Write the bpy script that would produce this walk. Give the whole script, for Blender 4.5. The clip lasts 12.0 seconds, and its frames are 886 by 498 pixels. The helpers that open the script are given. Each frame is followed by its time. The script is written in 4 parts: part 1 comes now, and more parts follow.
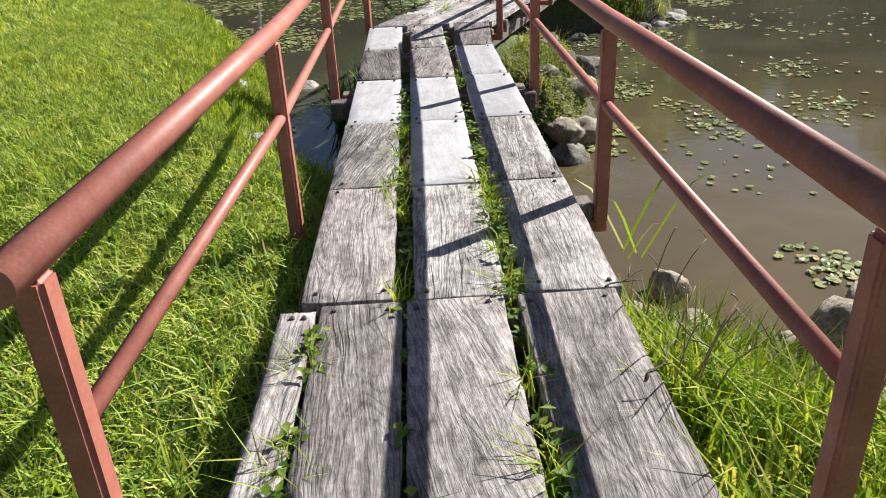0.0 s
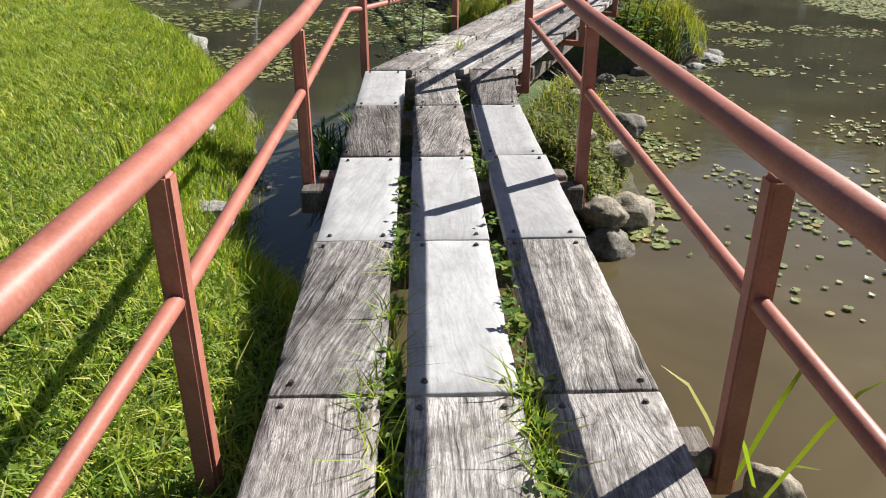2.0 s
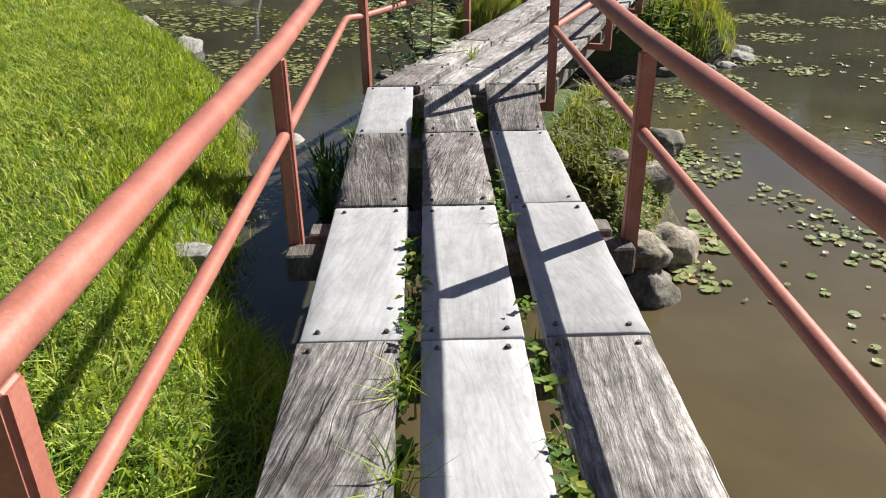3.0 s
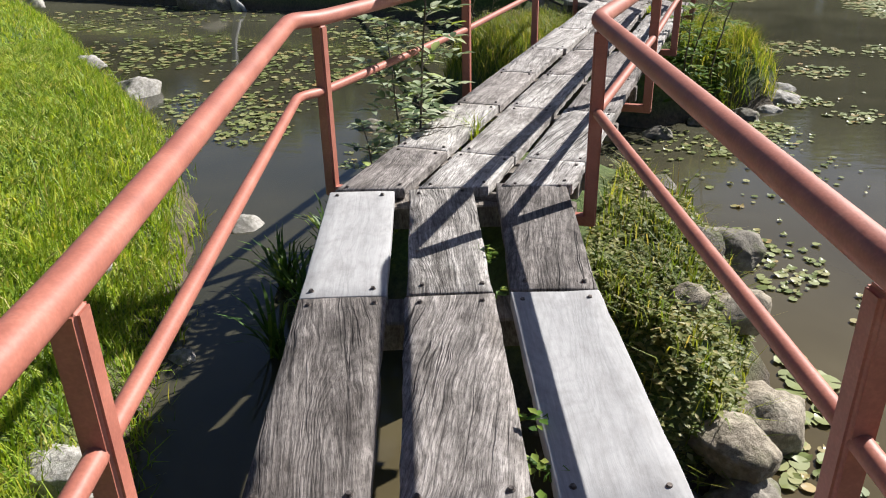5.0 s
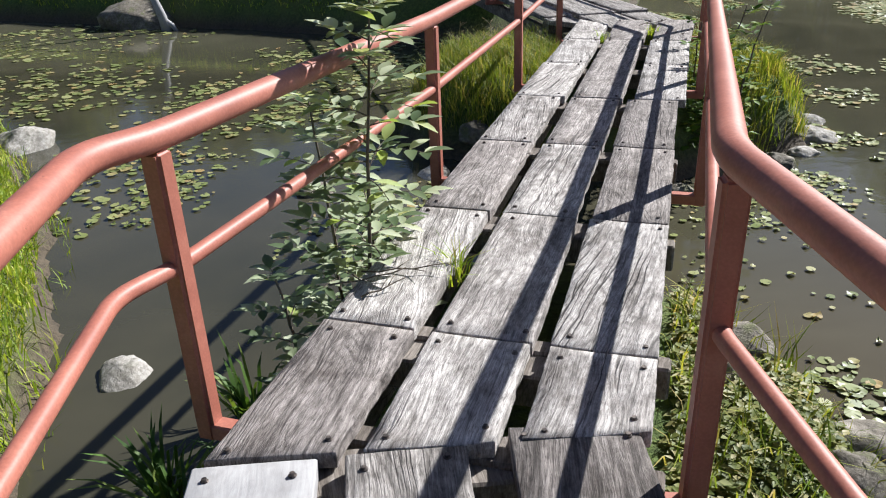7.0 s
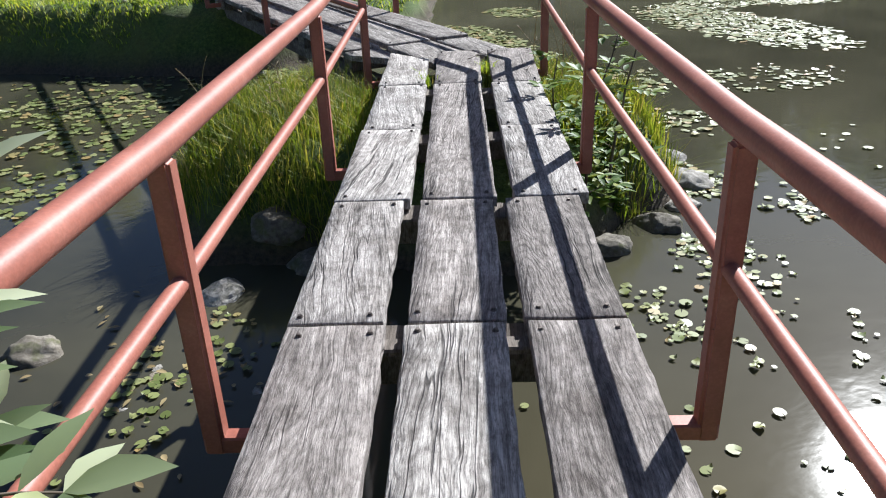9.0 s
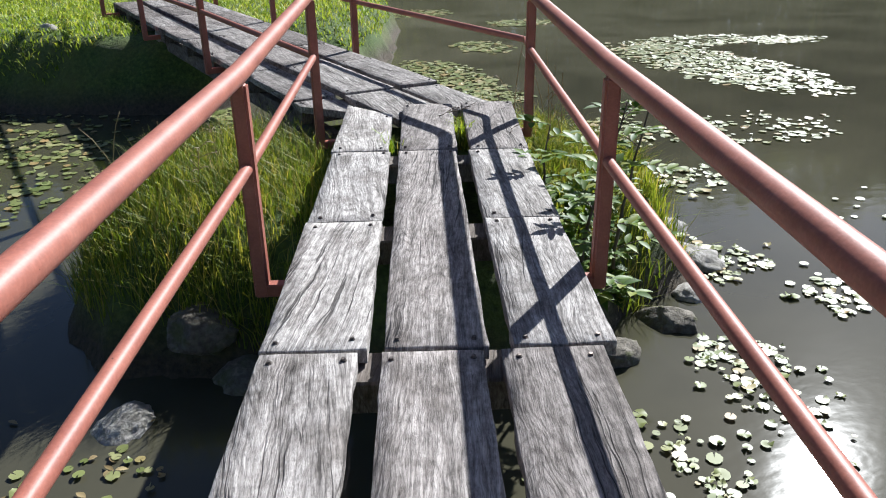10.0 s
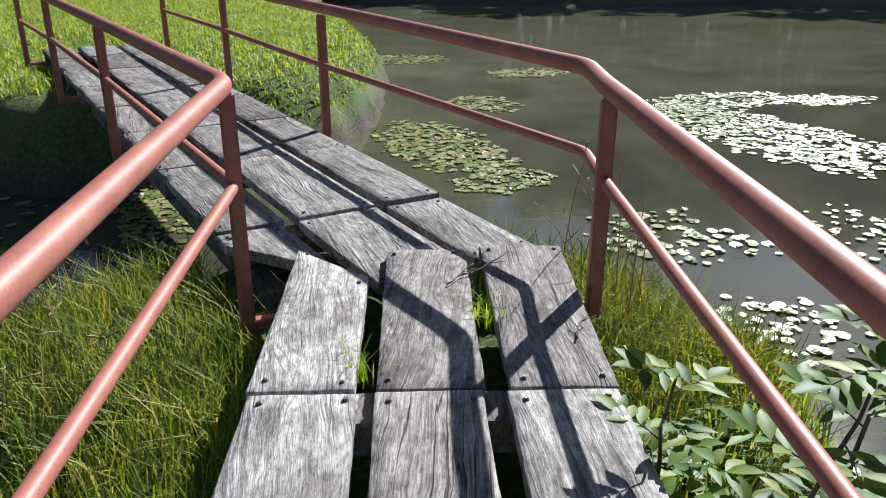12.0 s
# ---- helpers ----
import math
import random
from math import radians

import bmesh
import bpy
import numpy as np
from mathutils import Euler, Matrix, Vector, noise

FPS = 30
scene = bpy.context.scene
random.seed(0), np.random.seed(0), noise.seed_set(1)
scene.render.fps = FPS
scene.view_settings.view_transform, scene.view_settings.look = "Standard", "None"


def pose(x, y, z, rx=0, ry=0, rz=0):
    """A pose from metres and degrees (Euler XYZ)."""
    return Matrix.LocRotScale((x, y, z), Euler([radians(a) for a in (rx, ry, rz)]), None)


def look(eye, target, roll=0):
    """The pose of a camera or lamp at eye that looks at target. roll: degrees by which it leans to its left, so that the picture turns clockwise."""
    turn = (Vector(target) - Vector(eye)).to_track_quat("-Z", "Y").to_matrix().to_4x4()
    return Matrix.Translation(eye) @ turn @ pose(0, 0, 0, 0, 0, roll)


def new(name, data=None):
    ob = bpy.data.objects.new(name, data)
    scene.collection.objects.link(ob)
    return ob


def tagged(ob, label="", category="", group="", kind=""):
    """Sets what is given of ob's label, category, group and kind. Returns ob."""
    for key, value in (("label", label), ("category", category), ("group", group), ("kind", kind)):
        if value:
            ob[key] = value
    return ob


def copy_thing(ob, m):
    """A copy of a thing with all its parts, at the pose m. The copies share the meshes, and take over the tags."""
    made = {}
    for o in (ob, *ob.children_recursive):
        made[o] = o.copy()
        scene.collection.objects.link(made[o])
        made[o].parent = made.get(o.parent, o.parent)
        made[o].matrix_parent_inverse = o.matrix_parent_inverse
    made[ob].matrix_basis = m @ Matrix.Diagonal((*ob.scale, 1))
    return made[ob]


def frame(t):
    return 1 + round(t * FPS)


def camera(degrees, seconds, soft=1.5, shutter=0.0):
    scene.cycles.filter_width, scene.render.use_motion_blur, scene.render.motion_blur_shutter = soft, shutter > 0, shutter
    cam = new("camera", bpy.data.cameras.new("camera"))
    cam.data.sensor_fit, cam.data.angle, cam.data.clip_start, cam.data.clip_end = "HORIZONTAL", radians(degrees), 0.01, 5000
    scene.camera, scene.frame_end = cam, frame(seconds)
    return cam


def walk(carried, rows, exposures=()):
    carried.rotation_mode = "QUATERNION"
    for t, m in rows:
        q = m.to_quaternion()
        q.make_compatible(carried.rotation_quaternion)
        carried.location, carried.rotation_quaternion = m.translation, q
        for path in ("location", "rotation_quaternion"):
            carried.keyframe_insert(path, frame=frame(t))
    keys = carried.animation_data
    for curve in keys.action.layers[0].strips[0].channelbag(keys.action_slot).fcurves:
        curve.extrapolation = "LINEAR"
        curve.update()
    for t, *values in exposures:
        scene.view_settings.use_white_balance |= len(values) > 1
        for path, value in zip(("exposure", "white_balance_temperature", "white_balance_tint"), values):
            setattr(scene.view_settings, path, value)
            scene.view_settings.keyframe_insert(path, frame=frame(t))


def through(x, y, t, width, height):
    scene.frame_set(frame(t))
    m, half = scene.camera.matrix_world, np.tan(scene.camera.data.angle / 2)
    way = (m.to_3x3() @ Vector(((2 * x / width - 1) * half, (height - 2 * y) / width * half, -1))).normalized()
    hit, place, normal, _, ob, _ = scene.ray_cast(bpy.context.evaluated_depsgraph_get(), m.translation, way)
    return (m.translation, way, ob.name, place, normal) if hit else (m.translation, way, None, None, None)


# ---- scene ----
cam = camera(60.5, 12.0, soft=1.1)
PATH = [
    (0, (0.258, -0.391, 1.307), (0.24, 1.406, 0.43), -2.7),
    (0.5, (0.227, -0.042, 1.286), (0.23, 1.776, 0.453), -1.4),
    (1, (0.186, 0.339, 1.227), (0.195, 2.166, 0.411), -0.5),
    (1.5, (0.163, 0.757, 1.211), (0.167, 2.579, 0.386), 0.0),
    (2, (0.201, 1.204, 1.295), (0.195, 3.015, 0.447), 0.0),
    (2.5, (0.184, 1.584, 1.281), (0.164, 3.385, 0.412), -0.5),
    (2.7, (0.167, 1.752, 1.295), (0.14, 3.552, 0.423), -0.7),
    (4.3, (0.156, 3.139, 1.326), (0.133, 4.941, 0.458), -1.4),
    (4.5, (0.146, 3.304, 1.337), (0.124, 5.111, 0.479), -1.3),
    (5, (0.157, 3.788, 1.34), (0.136, 5.6, 0.494), -1.3),
    (5.5, (0.165, 4.248, 1.324), (0.149, 6.064, 0.485), -1.3),
    (6, (0.152, 4.748, 1.327), (0.148, 6.565, 0.49), -1.5),
    (6.5, (0.142, 5.296, 1.327), (0.169, 7.11, 0.484), -1.5),
    (6.7, (0.152, 5.487, 1.334), (0.192, 7.299, 0.49), -1.7),
    (8.3, (0.253, 7.171, 1.279), (0.617, 8.939, 0.419), -3.2),
    (8.5, (0.283, 7.4, 1.295), (0.713, 9.153, 0.434), -2.9),
    (9, (0.403, 7.911, 1.278), (0.962, 9.633, 0.426), -2.4),
    (9.5, (0.573, 8.421, 1.295), (1.203, 10.129, 0.466), -1.7),
    (10, (0.74, 8.979, 1.288), (1.403, 10.688, 0.488), -0.9),
    (10.5, (0.957, 9.552, 1.272), (1.632, 11.27, 0.503), -0.6),
    (11, (1.141, 10.131, 1.259), (1.826, 11.853, 0.509), -0.2),
    (11.5, (1.318, 10.637, 1.282), (2.01, 12.363, 0.544), -0.1),
    (12, (1.52, 11.208, 1.294), (2.225, 12.935, 0.572), 0.2),
]
walk(cam, [(t, look(e, g, r)) for t, e, g, r in PATH], [(0, 1.15, 6250, 12), (2.5, 1.03, 6350, 10), (6, 1.04, 6150, 11), (8.5, 1.03, 5850, 10), (12, 0.97, 5800, 9)])

# ---- world, sun, exposure ----
SUN = Vector((1.07, 0.81, 1.0)).normalized()
world = bpy.data.worlds.new("world")
scene.world = world
world.use_nodes = True
wn = world.node_tree.nodes
sky = wn.new("ShaderNodeTexSky")
sky.sky_type, sky.sun_disc = "NISHITA", False
sky.sun_elevation = math.asin(SUN.z)
sky.sun_rotation = math.atan2(SUN.x, SUN.y)
sky.air_density, sky.dust_density = 0.6, 0.8
wn["Background"].inputs["Strength"].default_value = 0.05
world.node_tree.links.new(sky.outputs["Color"], wn["Background"].inputs["Color"])
sun_data = bpy.data.lights.new("sun", "SUN")
sun_data.energy, sun_data.angle, sun_data.color = 5.0, radians(0.53), (1.0, 0.955, 0.875)
sun_ob = new("sun", sun_data)
sun_ob.matrix_world = look(SUN * 50, (0, 0, 0))

rnd = random.Random(7)
rng = np.random.default_rng(11)
WATER = -1.05


# ---- materials ----
def material(name, rough=0.7, metal=0.0):
    m = bpy.data.materials.new(name)
    m.use_nodes = True
    nt = m.node_tree
    b = nt.nodes["Principled BSDF"]
    b.inputs["Roughness"].default_value = rough
    b.inputs["Metallic"].default_value = metal
    return m, nt, b


def node(nt, kind, **kw):
    n = nt.nodes.new(kind)
    for k, v in kw.items():
        if k in n.inputs:
            n.inputs[k].default_value = v
    return n


def ramp(nt, src, stops):
    r = nt.nodes.new("ShaderNodeValToRGB")
    e = r.color_ramp.elements
    while len(e) < len(stops):
        e.new(0.5)
    for el, (p, c) in zip(e, stops):
        el.position, el.color = p, (*c, 1) if len(c) == 3 else c
    nt.links.new(src, r.inputs[0])
    return r.outputs[0]


def mix(nt, fac, a, b, blend="MIX"):
    m = nt.nodes.new("ShaderNodeMix")
    m.data_type, m.blend_type = "RGBA", blend
    for sock, v in ((m.inputs[0], fac), (m.inputs[6], a), (m.inputs[7], b)):
        if isinstance(v, (int, float)):
            sock.default_value = v
        elif isinstance(v, tuple):
            sock.default_value = (*v, 1)
        else:
            nt.links.new(v, sock)
    return m.outputs[2]


def coords(nt, scale=(1, 1, 1), spread=0.0, kind="Object"):
    tc = nt.nodes.new("ShaderNodeTexCoord")
    mp = nt.nodes.new("ShaderNodeMapping")
    mp.inputs["Scale"].default_value = scale
    nt.links.new(tc.outputs[kind], mp.inputs["Vector"])
    if spread:
        oi = nt.nodes.new("ShaderNodeObjectInfo")
        mul = nt.nodes.new("ShaderNodeMath")
        mul.operation = "MULTIPLY"
        mul.inputs[1].default_value = spread
        nt.links.new(oi.outputs["Random"], mul.inputs[0])
        cmb = nt.nodes.new("ShaderNodeCombineXYZ")
        for i in range(3):
            nt.links.new(mul.outputs[0], cmb.inputs[i])
        nt.links.new(cmb.outputs[0], mp.inputs["Location"])
    return mp.outputs[0]


def noise_tex(nt, vec, scale, detail=4, rough=0.55, distort=0.0):
    n = nt.nodes.new("ShaderNodeTexNoise")
    n.inputs["Scale"].default_value = scale
    n.inputs["Detail"].default_value = detail
    n.inputs["Roughness"].default_value = rough
    n.inputs["Distortion"].default_value = distort
    nt.links.new(vec, n.inputs["Vector"])
    return n.outputs["Fac"]


def bump(nt, b, height, strength, dist):
    n = nt.nodes.new("ShaderNodeBump")
    n.inputs["Strength"].default_value = strength
    n.inputs["Distance"].default_value = dist
    nt.links.new(height, n.inputs["Height"])
    nt.links.new(n.outputs[0], b.inputs["Normal"])


def math_node(nt, op, a, c):
    n = nt.nodes.new("ShaderNodeMath")
    n.operation = op
    for s, v in ((n.inputs[0], a), (n.inputs[1], c)):
        if isinstance(v, (int, float)):
            s.default_value = v
        else:
            nt.links.new(v, s)
    return n.outputs[0]


def wood(name, dark, mid, light, crack, relief):
    """Weathered timber, its grain along the piece's own y."""
    m, nt, b = material(name, 0.85)

    def stretched(vec, scale):
        mp = nt.nodes.new("ShaderNodeMapping")
        mp.inputs["Scale"].default_value = scale
        nt.links.new(vec, mp.inputs["Vector"])
        return mp.outputs[0]

    base = coords(nt, (1, 1, 1), 37)
    warp = noise_tex(nt, stretched(base, (2.2, 1.1, 1)), 1.6, 3)
    cmb = nt.nodes.new("ShaderNodeCombineXYZ")
    nt.links.new(math_node(nt, "MULTIPLY", math_node(nt, "SUBTRACT", warp, 0.5), 0.055), cmb.inputs[0])
    add = nt.nodes.new("ShaderNodeVectorMath")
    add.operation = "ADD"
    nt.links.new(base, add.inputs[0])
    nt.links.new(cmb.outputs[0], add.inputs[1])
    flow = add.outputs[0]
    turn = nt.nodes.new("ShaderNodeVectorRotate")
    turn.rotation_type = "Z_AXIS"
    who = nt.nodes.new("ShaderNodeObjectInfo")
    own = math_node(nt, "SUBTRACT", math_node(nt, "FRACT", math_node(nt, "MULTIPLY", who.outputs["Random"], 17.3), 0.0), 0.5)
    nt.links.new(math_node(nt, "MULTIPLY", math_node(nt, "MULTIPLY", own, math_node(nt, "ABSOLUTE", own, 0.0)), 0.9), turn.inputs["Angle"])
    nt.links.new(flow, turn.inputs["Vector"])
    flow = turn.outputs[0]
    ripple = nt.nodes.new("ShaderNodeCombineXYZ")
    nt.links.new(math_node(nt, "MULTIPLY", math_node(nt, "SUBTRACT", noise_tex(nt, stretched(flow, (9, 5, 1)), 1.0, 2), 0.5), 0.022), ripple.inputs[0])
    wavy = nt.nodes.new("ShaderNodeVectorMath")
    wavy.operation = "ADD"
    nt.links.new(flow, wavy.inputs[0])
    nt.links.new(ripple.outputs[0], wavy.inputs[1])
    flow = wavy.outputs[0]
    ring = math_node(nt, "FRACT", math_node(nt, "MULTIPLY", noise_tex(nt, stretched(flow, (4.2, 0.75, 2)), 1.0, 2, 0.4), 26.0), 0.0)
    ring = ramp(nt, ring, [(0.0, (0, 0, 0)), (0.28, (0.9, 0.9, 0.9)), (0.72, (1, 1, 1)), (1.0, (0.05, 0.05, 0.05))])
    grain = noise_tex(nt, stretched(flow, (115, 5, 30)), 1.0, 6, 0.74)
    streak = noise_tex(nt, stretched(flow, (26, 1.3, 12)), 1.0, 5, 0.68)
    fleck = noise_tex(nt, stretched(flow, (260, 22, 60)), 1.0, 3, 0.7)
    col = ramp(nt, math_node(nt, "ADD", math_node(nt, "MULTIPLY", grain, 0.55), math_node(nt, "MULTIPLY", streak, 0.45)), [(0.34, dark), (0.47, mid), (0.62, light)])
    col = mix(nt, 0.12 + 0.30 * crack, col, ramp(nt, ring, [(0.0, (0.42, 0.40, 0.39)), (1.0, (1.06, 1.06, 1.06))]), "MULTIPLY")
    col = mix(nt, math_node(nt, "MULTIPLY", ramp(nt, fleck, [(0.38, (1, 1, 1)), (0.47, (0, 0, 0))]), crack * 0.58), col, dark)
    line = math_node(nt, "ABSOLUTE", math_node(nt, "SUBTRACT", noise_tex(nt, stretched(flow, (12, 0.4, 5)), 1.0, 3, 0.55, 0.2), 0.5), 0.0)
    cr = ramp(nt, line, [(0.004, (1, 1, 1)), (0.014, (0, 0, 0))])
    here = ramp(nt, noise_tex(nt, stretched(base, (1.6, 0.7, 1)), 1.8, 2), [(0.47, (0, 0, 0)), (0.62, (1, 1, 1))])
    cr = math_node(nt, "MULTIPLY", math_node(nt, "MULTIPLY", cr, here), crack * 0.8)
    col = mix(nt, cr, col, (0.03, 0.026, 0.024))
    stain = ramp(nt, noise_tex(nt, stretched(base, (1, 0.6, 1)), 6.5, 6, 0.7), [(0.36, (0.5, 0.48, 0.465)), (0.52, (0.97, 0.97, 0.97)), (0.66, (1.12, 1.12, 1.12))])
    col = mix(nt, 0.3 + 0.6 * crack, col, stain, "MULTIPLY")
    mottle = ramp(nt, noise_tex(nt, stretched(base, (1.6, 0.8, 1)), 24, 5, 0.72), [(0.40, (0.55, 0.54, 0.53)), (0.52, (1.0, 1.0, 1.0)), (0.68, (1.15, 1.15, 1.14))])
    col = mix(nt, 0.12 + 0.55 * crack, col, mottle, "MULTIPLY")
    oi = nt.nodes.new("ShaderNodeObjectInfo")
    tone = ramp(nt, oi.outputs["Random"], [(0.0, (0.58, 0.54, 0.52)), (0.35, (0.86, 0.81, 0.78)), (0.65, (0.97, 0.95, 0.93)), (1.0, (1.16, 1.13, 1.09))])
    col = mix(nt, 0.4 + 0.6 * crack, col, tone, "MULTIPLY")
    nt.links.new(col, b.inputs["Base Color"])
    h = math_node(nt, "SUBTRACT", math_node(nt, "ADD", math_node(nt, "MULTIPLY", grain, 0.8), math_node(nt, "ADD", math_node(nt, "MULTIPLY", streak, 0.7), math_node(nt, "MULTIPLY", ring, 0.22))), cr)
    bump(nt, b, h, 1.0, relief)
    b.inputs["Specular IOR Level"].default_value = 0.25
    return m


GREY_WOOD = wood("weathered_grey_wood", (0.11, 0.104, 0.10), (0.375, 0.359, 0.347), (0.68, 0.66, 0.645), 1.0, 0.007)
DARK_WOOD = wood("dark_weathered_wood", (0.065, 0.061, 0.058), (0.225, 0.213, 0.204), (0.50, 0.48, 0.465), 1.0, 0.007)
PALE_WOOD = wood("bleached_smooth_wood", (0.33, 0.333, 0.338), (0.385, 0.389, 0.395), (0.44, 0.445, 0.452), 0.08, 0.0006)
END_WOOD = wood("dark_damp_beam_wood", (0.06, 0.05, 0.045), (0.17, 0.15, 0.13), (0.30, 0.27, 0.25), 0.6, 0.004)


def rail_paint():
    m, nt, b = material("red_oxide_paint", 0.5)
    v = coords(nt, (1, 1, 1), 13)
    col = ramp(nt, noise_tex(nt, v, 6, 5, 0.6), [(0.3, (0.28, 0.094, 0.066)), (0.55, (0.36, 0.128, 0.088)), (0.8, (0.44, 0.185, 0.135))])
    chip = ramp(nt, noise_tex(nt, v, 38, 4, 0.7), [(0.70, (0, 0, 0)), (0.745, (1, 1, 1))])
    col = mix(nt, chip, col, (0.11, 0.05, 0.035))
    dust = ramp(nt, noise_tex(nt, v, 120, 2, 0.5), [(0.4, (0.9, 0.9, 0.9)), (0.7, (1.08, 1.08, 1.08))])
    col = mix(nt, 1.0, col, dust, "MULTIPLY")
    nt.links.new(col, b.inputs["Base Color"])
    b.inputs["Specular IOR Level"].default_value = 0.38
    bump(nt, b, noise_tex(nt, v, 55, 4, 0.6), 0.35, 0.002)
    return m


PAINT = rail_paint()
STEEL, nt_, b_ = material("rusted_bolt_steel", 0.5, 0.8)
nt_.links.new(ramp(nt_, noise_tex(nt_, coords(nt_, (1, 1, 1), 5), 90, 3), [(0.35, (0.05, 0.042, 0.04)), (0.7, (0.2, 0.17, 0.15))]), b_.inputs["Base Color"])


def ground_mat():
    m, nt, b = material("turf_and_soil", 0.95)
    v = coords(nt)
    big = noise_tex(nt, v, 0.9, 4, 0.6)
    fine = noise_tex(nt, v, 22, 5, 0.7)
    grass = ramp(nt, fine, [(0.3, (0.025, 0.045, 0.01)), (0.55, (0.075, 0.12, 0.022)), (0.8, (0.17, 0.21, 0.05))])
    grass = mix(nt, ramp(nt, big, [(0.45, (0, 0, 0)), (0.7, (0.6, 0.6, 0.6))]), grass, (0.15, 0.15, 0.05))
    mud = ramp(nt, fine, [(0.3, (0.035, 0.027, 0.018)), (0.7, (0.11, 0.085, 0.055))])
    sep = nt.nodes.new("ShaderNodeSeparateXYZ")
    nt.links.new(v, sep.inputs[0])
    mr = node(nt, "ShaderNodeMapRange")
    for key, val in (("From Min", -0.85), ("From Max", -0.55)):
        mr.inputs[key].default_value = val
    nt.links.new(math_node(nt, "ADD", sep.outputs[2], math_node(nt, "MULTIPLY", big, 0.25)), mr.inputs["Value"])
    nt.links.new(mix(nt, mr.outputs[0], mud, grass), b.inputs["Base Color"])
    bump(nt, b, fine, 0.8, 0.04)
    return m


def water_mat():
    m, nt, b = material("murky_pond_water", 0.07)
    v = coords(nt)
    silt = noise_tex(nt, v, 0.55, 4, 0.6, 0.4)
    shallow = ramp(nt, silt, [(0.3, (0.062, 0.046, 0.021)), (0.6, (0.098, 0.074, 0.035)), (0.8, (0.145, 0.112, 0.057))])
    # second water tone, taken over gradually as y grows
    mid_tone = ramp(nt, silt, [(0.3, (0.043, 0.042, 0.029)), (0.7, (0.076, 0.071, 0.047))])
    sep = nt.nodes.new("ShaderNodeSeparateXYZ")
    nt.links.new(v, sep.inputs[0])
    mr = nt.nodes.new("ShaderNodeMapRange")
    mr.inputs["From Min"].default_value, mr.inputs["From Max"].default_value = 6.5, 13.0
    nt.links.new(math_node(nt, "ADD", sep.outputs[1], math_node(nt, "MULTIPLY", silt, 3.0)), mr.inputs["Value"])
    # far water lightened: bright shore reflections put into its base colour
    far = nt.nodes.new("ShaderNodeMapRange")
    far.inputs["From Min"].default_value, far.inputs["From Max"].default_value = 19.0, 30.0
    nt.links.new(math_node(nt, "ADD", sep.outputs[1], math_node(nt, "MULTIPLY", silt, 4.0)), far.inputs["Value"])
    # west side darkened: partly its own tone, partly deck shade in the colour
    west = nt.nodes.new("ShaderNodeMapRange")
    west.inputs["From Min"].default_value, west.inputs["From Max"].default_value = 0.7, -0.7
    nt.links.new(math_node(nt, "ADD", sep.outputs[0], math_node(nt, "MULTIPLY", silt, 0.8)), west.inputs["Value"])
    west_shade_tone = ramp(nt, silt, [(0.3, (0.034, 0.034, 0.024)), (0.7, (0.06, 0.055, 0.036))])
    body = mix(nt, west.outputs[0], mix(nt, mr.outputs[0], shallow, mid_tone), west_shade_tone)
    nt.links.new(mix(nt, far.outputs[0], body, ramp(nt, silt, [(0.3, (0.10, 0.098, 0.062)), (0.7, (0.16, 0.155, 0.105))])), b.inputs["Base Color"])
    b.inputs["IOR"].default_value = 1.333
    b.inputs["Alpha"].default_value = 0.96
    st = coords(nt, (1, 1.6, 1))
    h = math_node(nt, "ADD", noise_tex(nt, st, 4.5, 2, 0.5, 0.3), math_node(nt, "MULTIPLY", noise_tex(nt, st, 19, 2, 0.5), 0.12))
    bump(nt, b, h, 0.035, 0.04)
    return m


def leaf_mat(name, stops, through=0.35, rough=0.5):
    m, nt, b = material(name, rough)
    geo = nt.nodes.new("ShaderNodeNewGeometry")
    col = ramp(nt, geo.outputs["Random Per Island"], stops)
    patch = ramp(nt, noise_tex(nt, coords(nt), 1.7, 3, 0.6), [(0.3, (0.72, 0.8, 0.6)), (0.7, (1.2, 1.1, 1.0))])
    col = mix(nt, 0.8, col, patch, "MULTIPLY")
    nt.links.new(col, b.inputs["Base Color"])
    b.inputs["Specular IOR Level"].default_value = 0.22
    tr = nt.nodes.new("ShaderNodeBsdfTranslucent")
    nt.links.new(mix(nt, 1.0, col, (1.25, 1.2, 0.5), "MULTIPLY"), tr.inputs["Color"])
    mx = nt.nodes.new("ShaderNodeMixShader")
    mx.inputs[0].default_value = through
    out = nt.nodes["Material Output"]
    nt.links.new(b.outputs[0], mx.inputs[1])
    nt.links.new(tr.outputs[0], mx.inputs[2])
    nt.links.new(mx.outputs[0], out.inputs["Surface"])
    return m


def rock_mat(name, a, c, d, moss):
    m, nt, b = material(name, 0.85)
    v = coords(nt, (1, 1, 1), 23)
    col = ramp(nt, noise_tex(nt, v, 5, 6, 0.65), [(0.3, a), (0.52, c), (0.75, d)])
    spots = ramp(nt, noise_tex(nt, v, 28, 4, 0.6), [(0.42, (0.55, 0.53, 0.5)), (0.6, (1.05, 1.05, 1.05))])
    col = mix(nt, 0.8, col, spots, "MULTIPLY")
    col = mix(nt, math_node(nt, "MULTIPLY", ramp(nt, noise_tex(nt, v, 9, 4), [(0.52, (0, 0, 0)), (0.66, (1, 1, 1))]), moss), col, (0.09, 0.10, 0.03))
    nt.links.new(col, b.inputs["Base Color"])
    bump(nt, b, noise_tex(nt, v, 17, 7, 0.7), 0.7, 0.03)
    return m


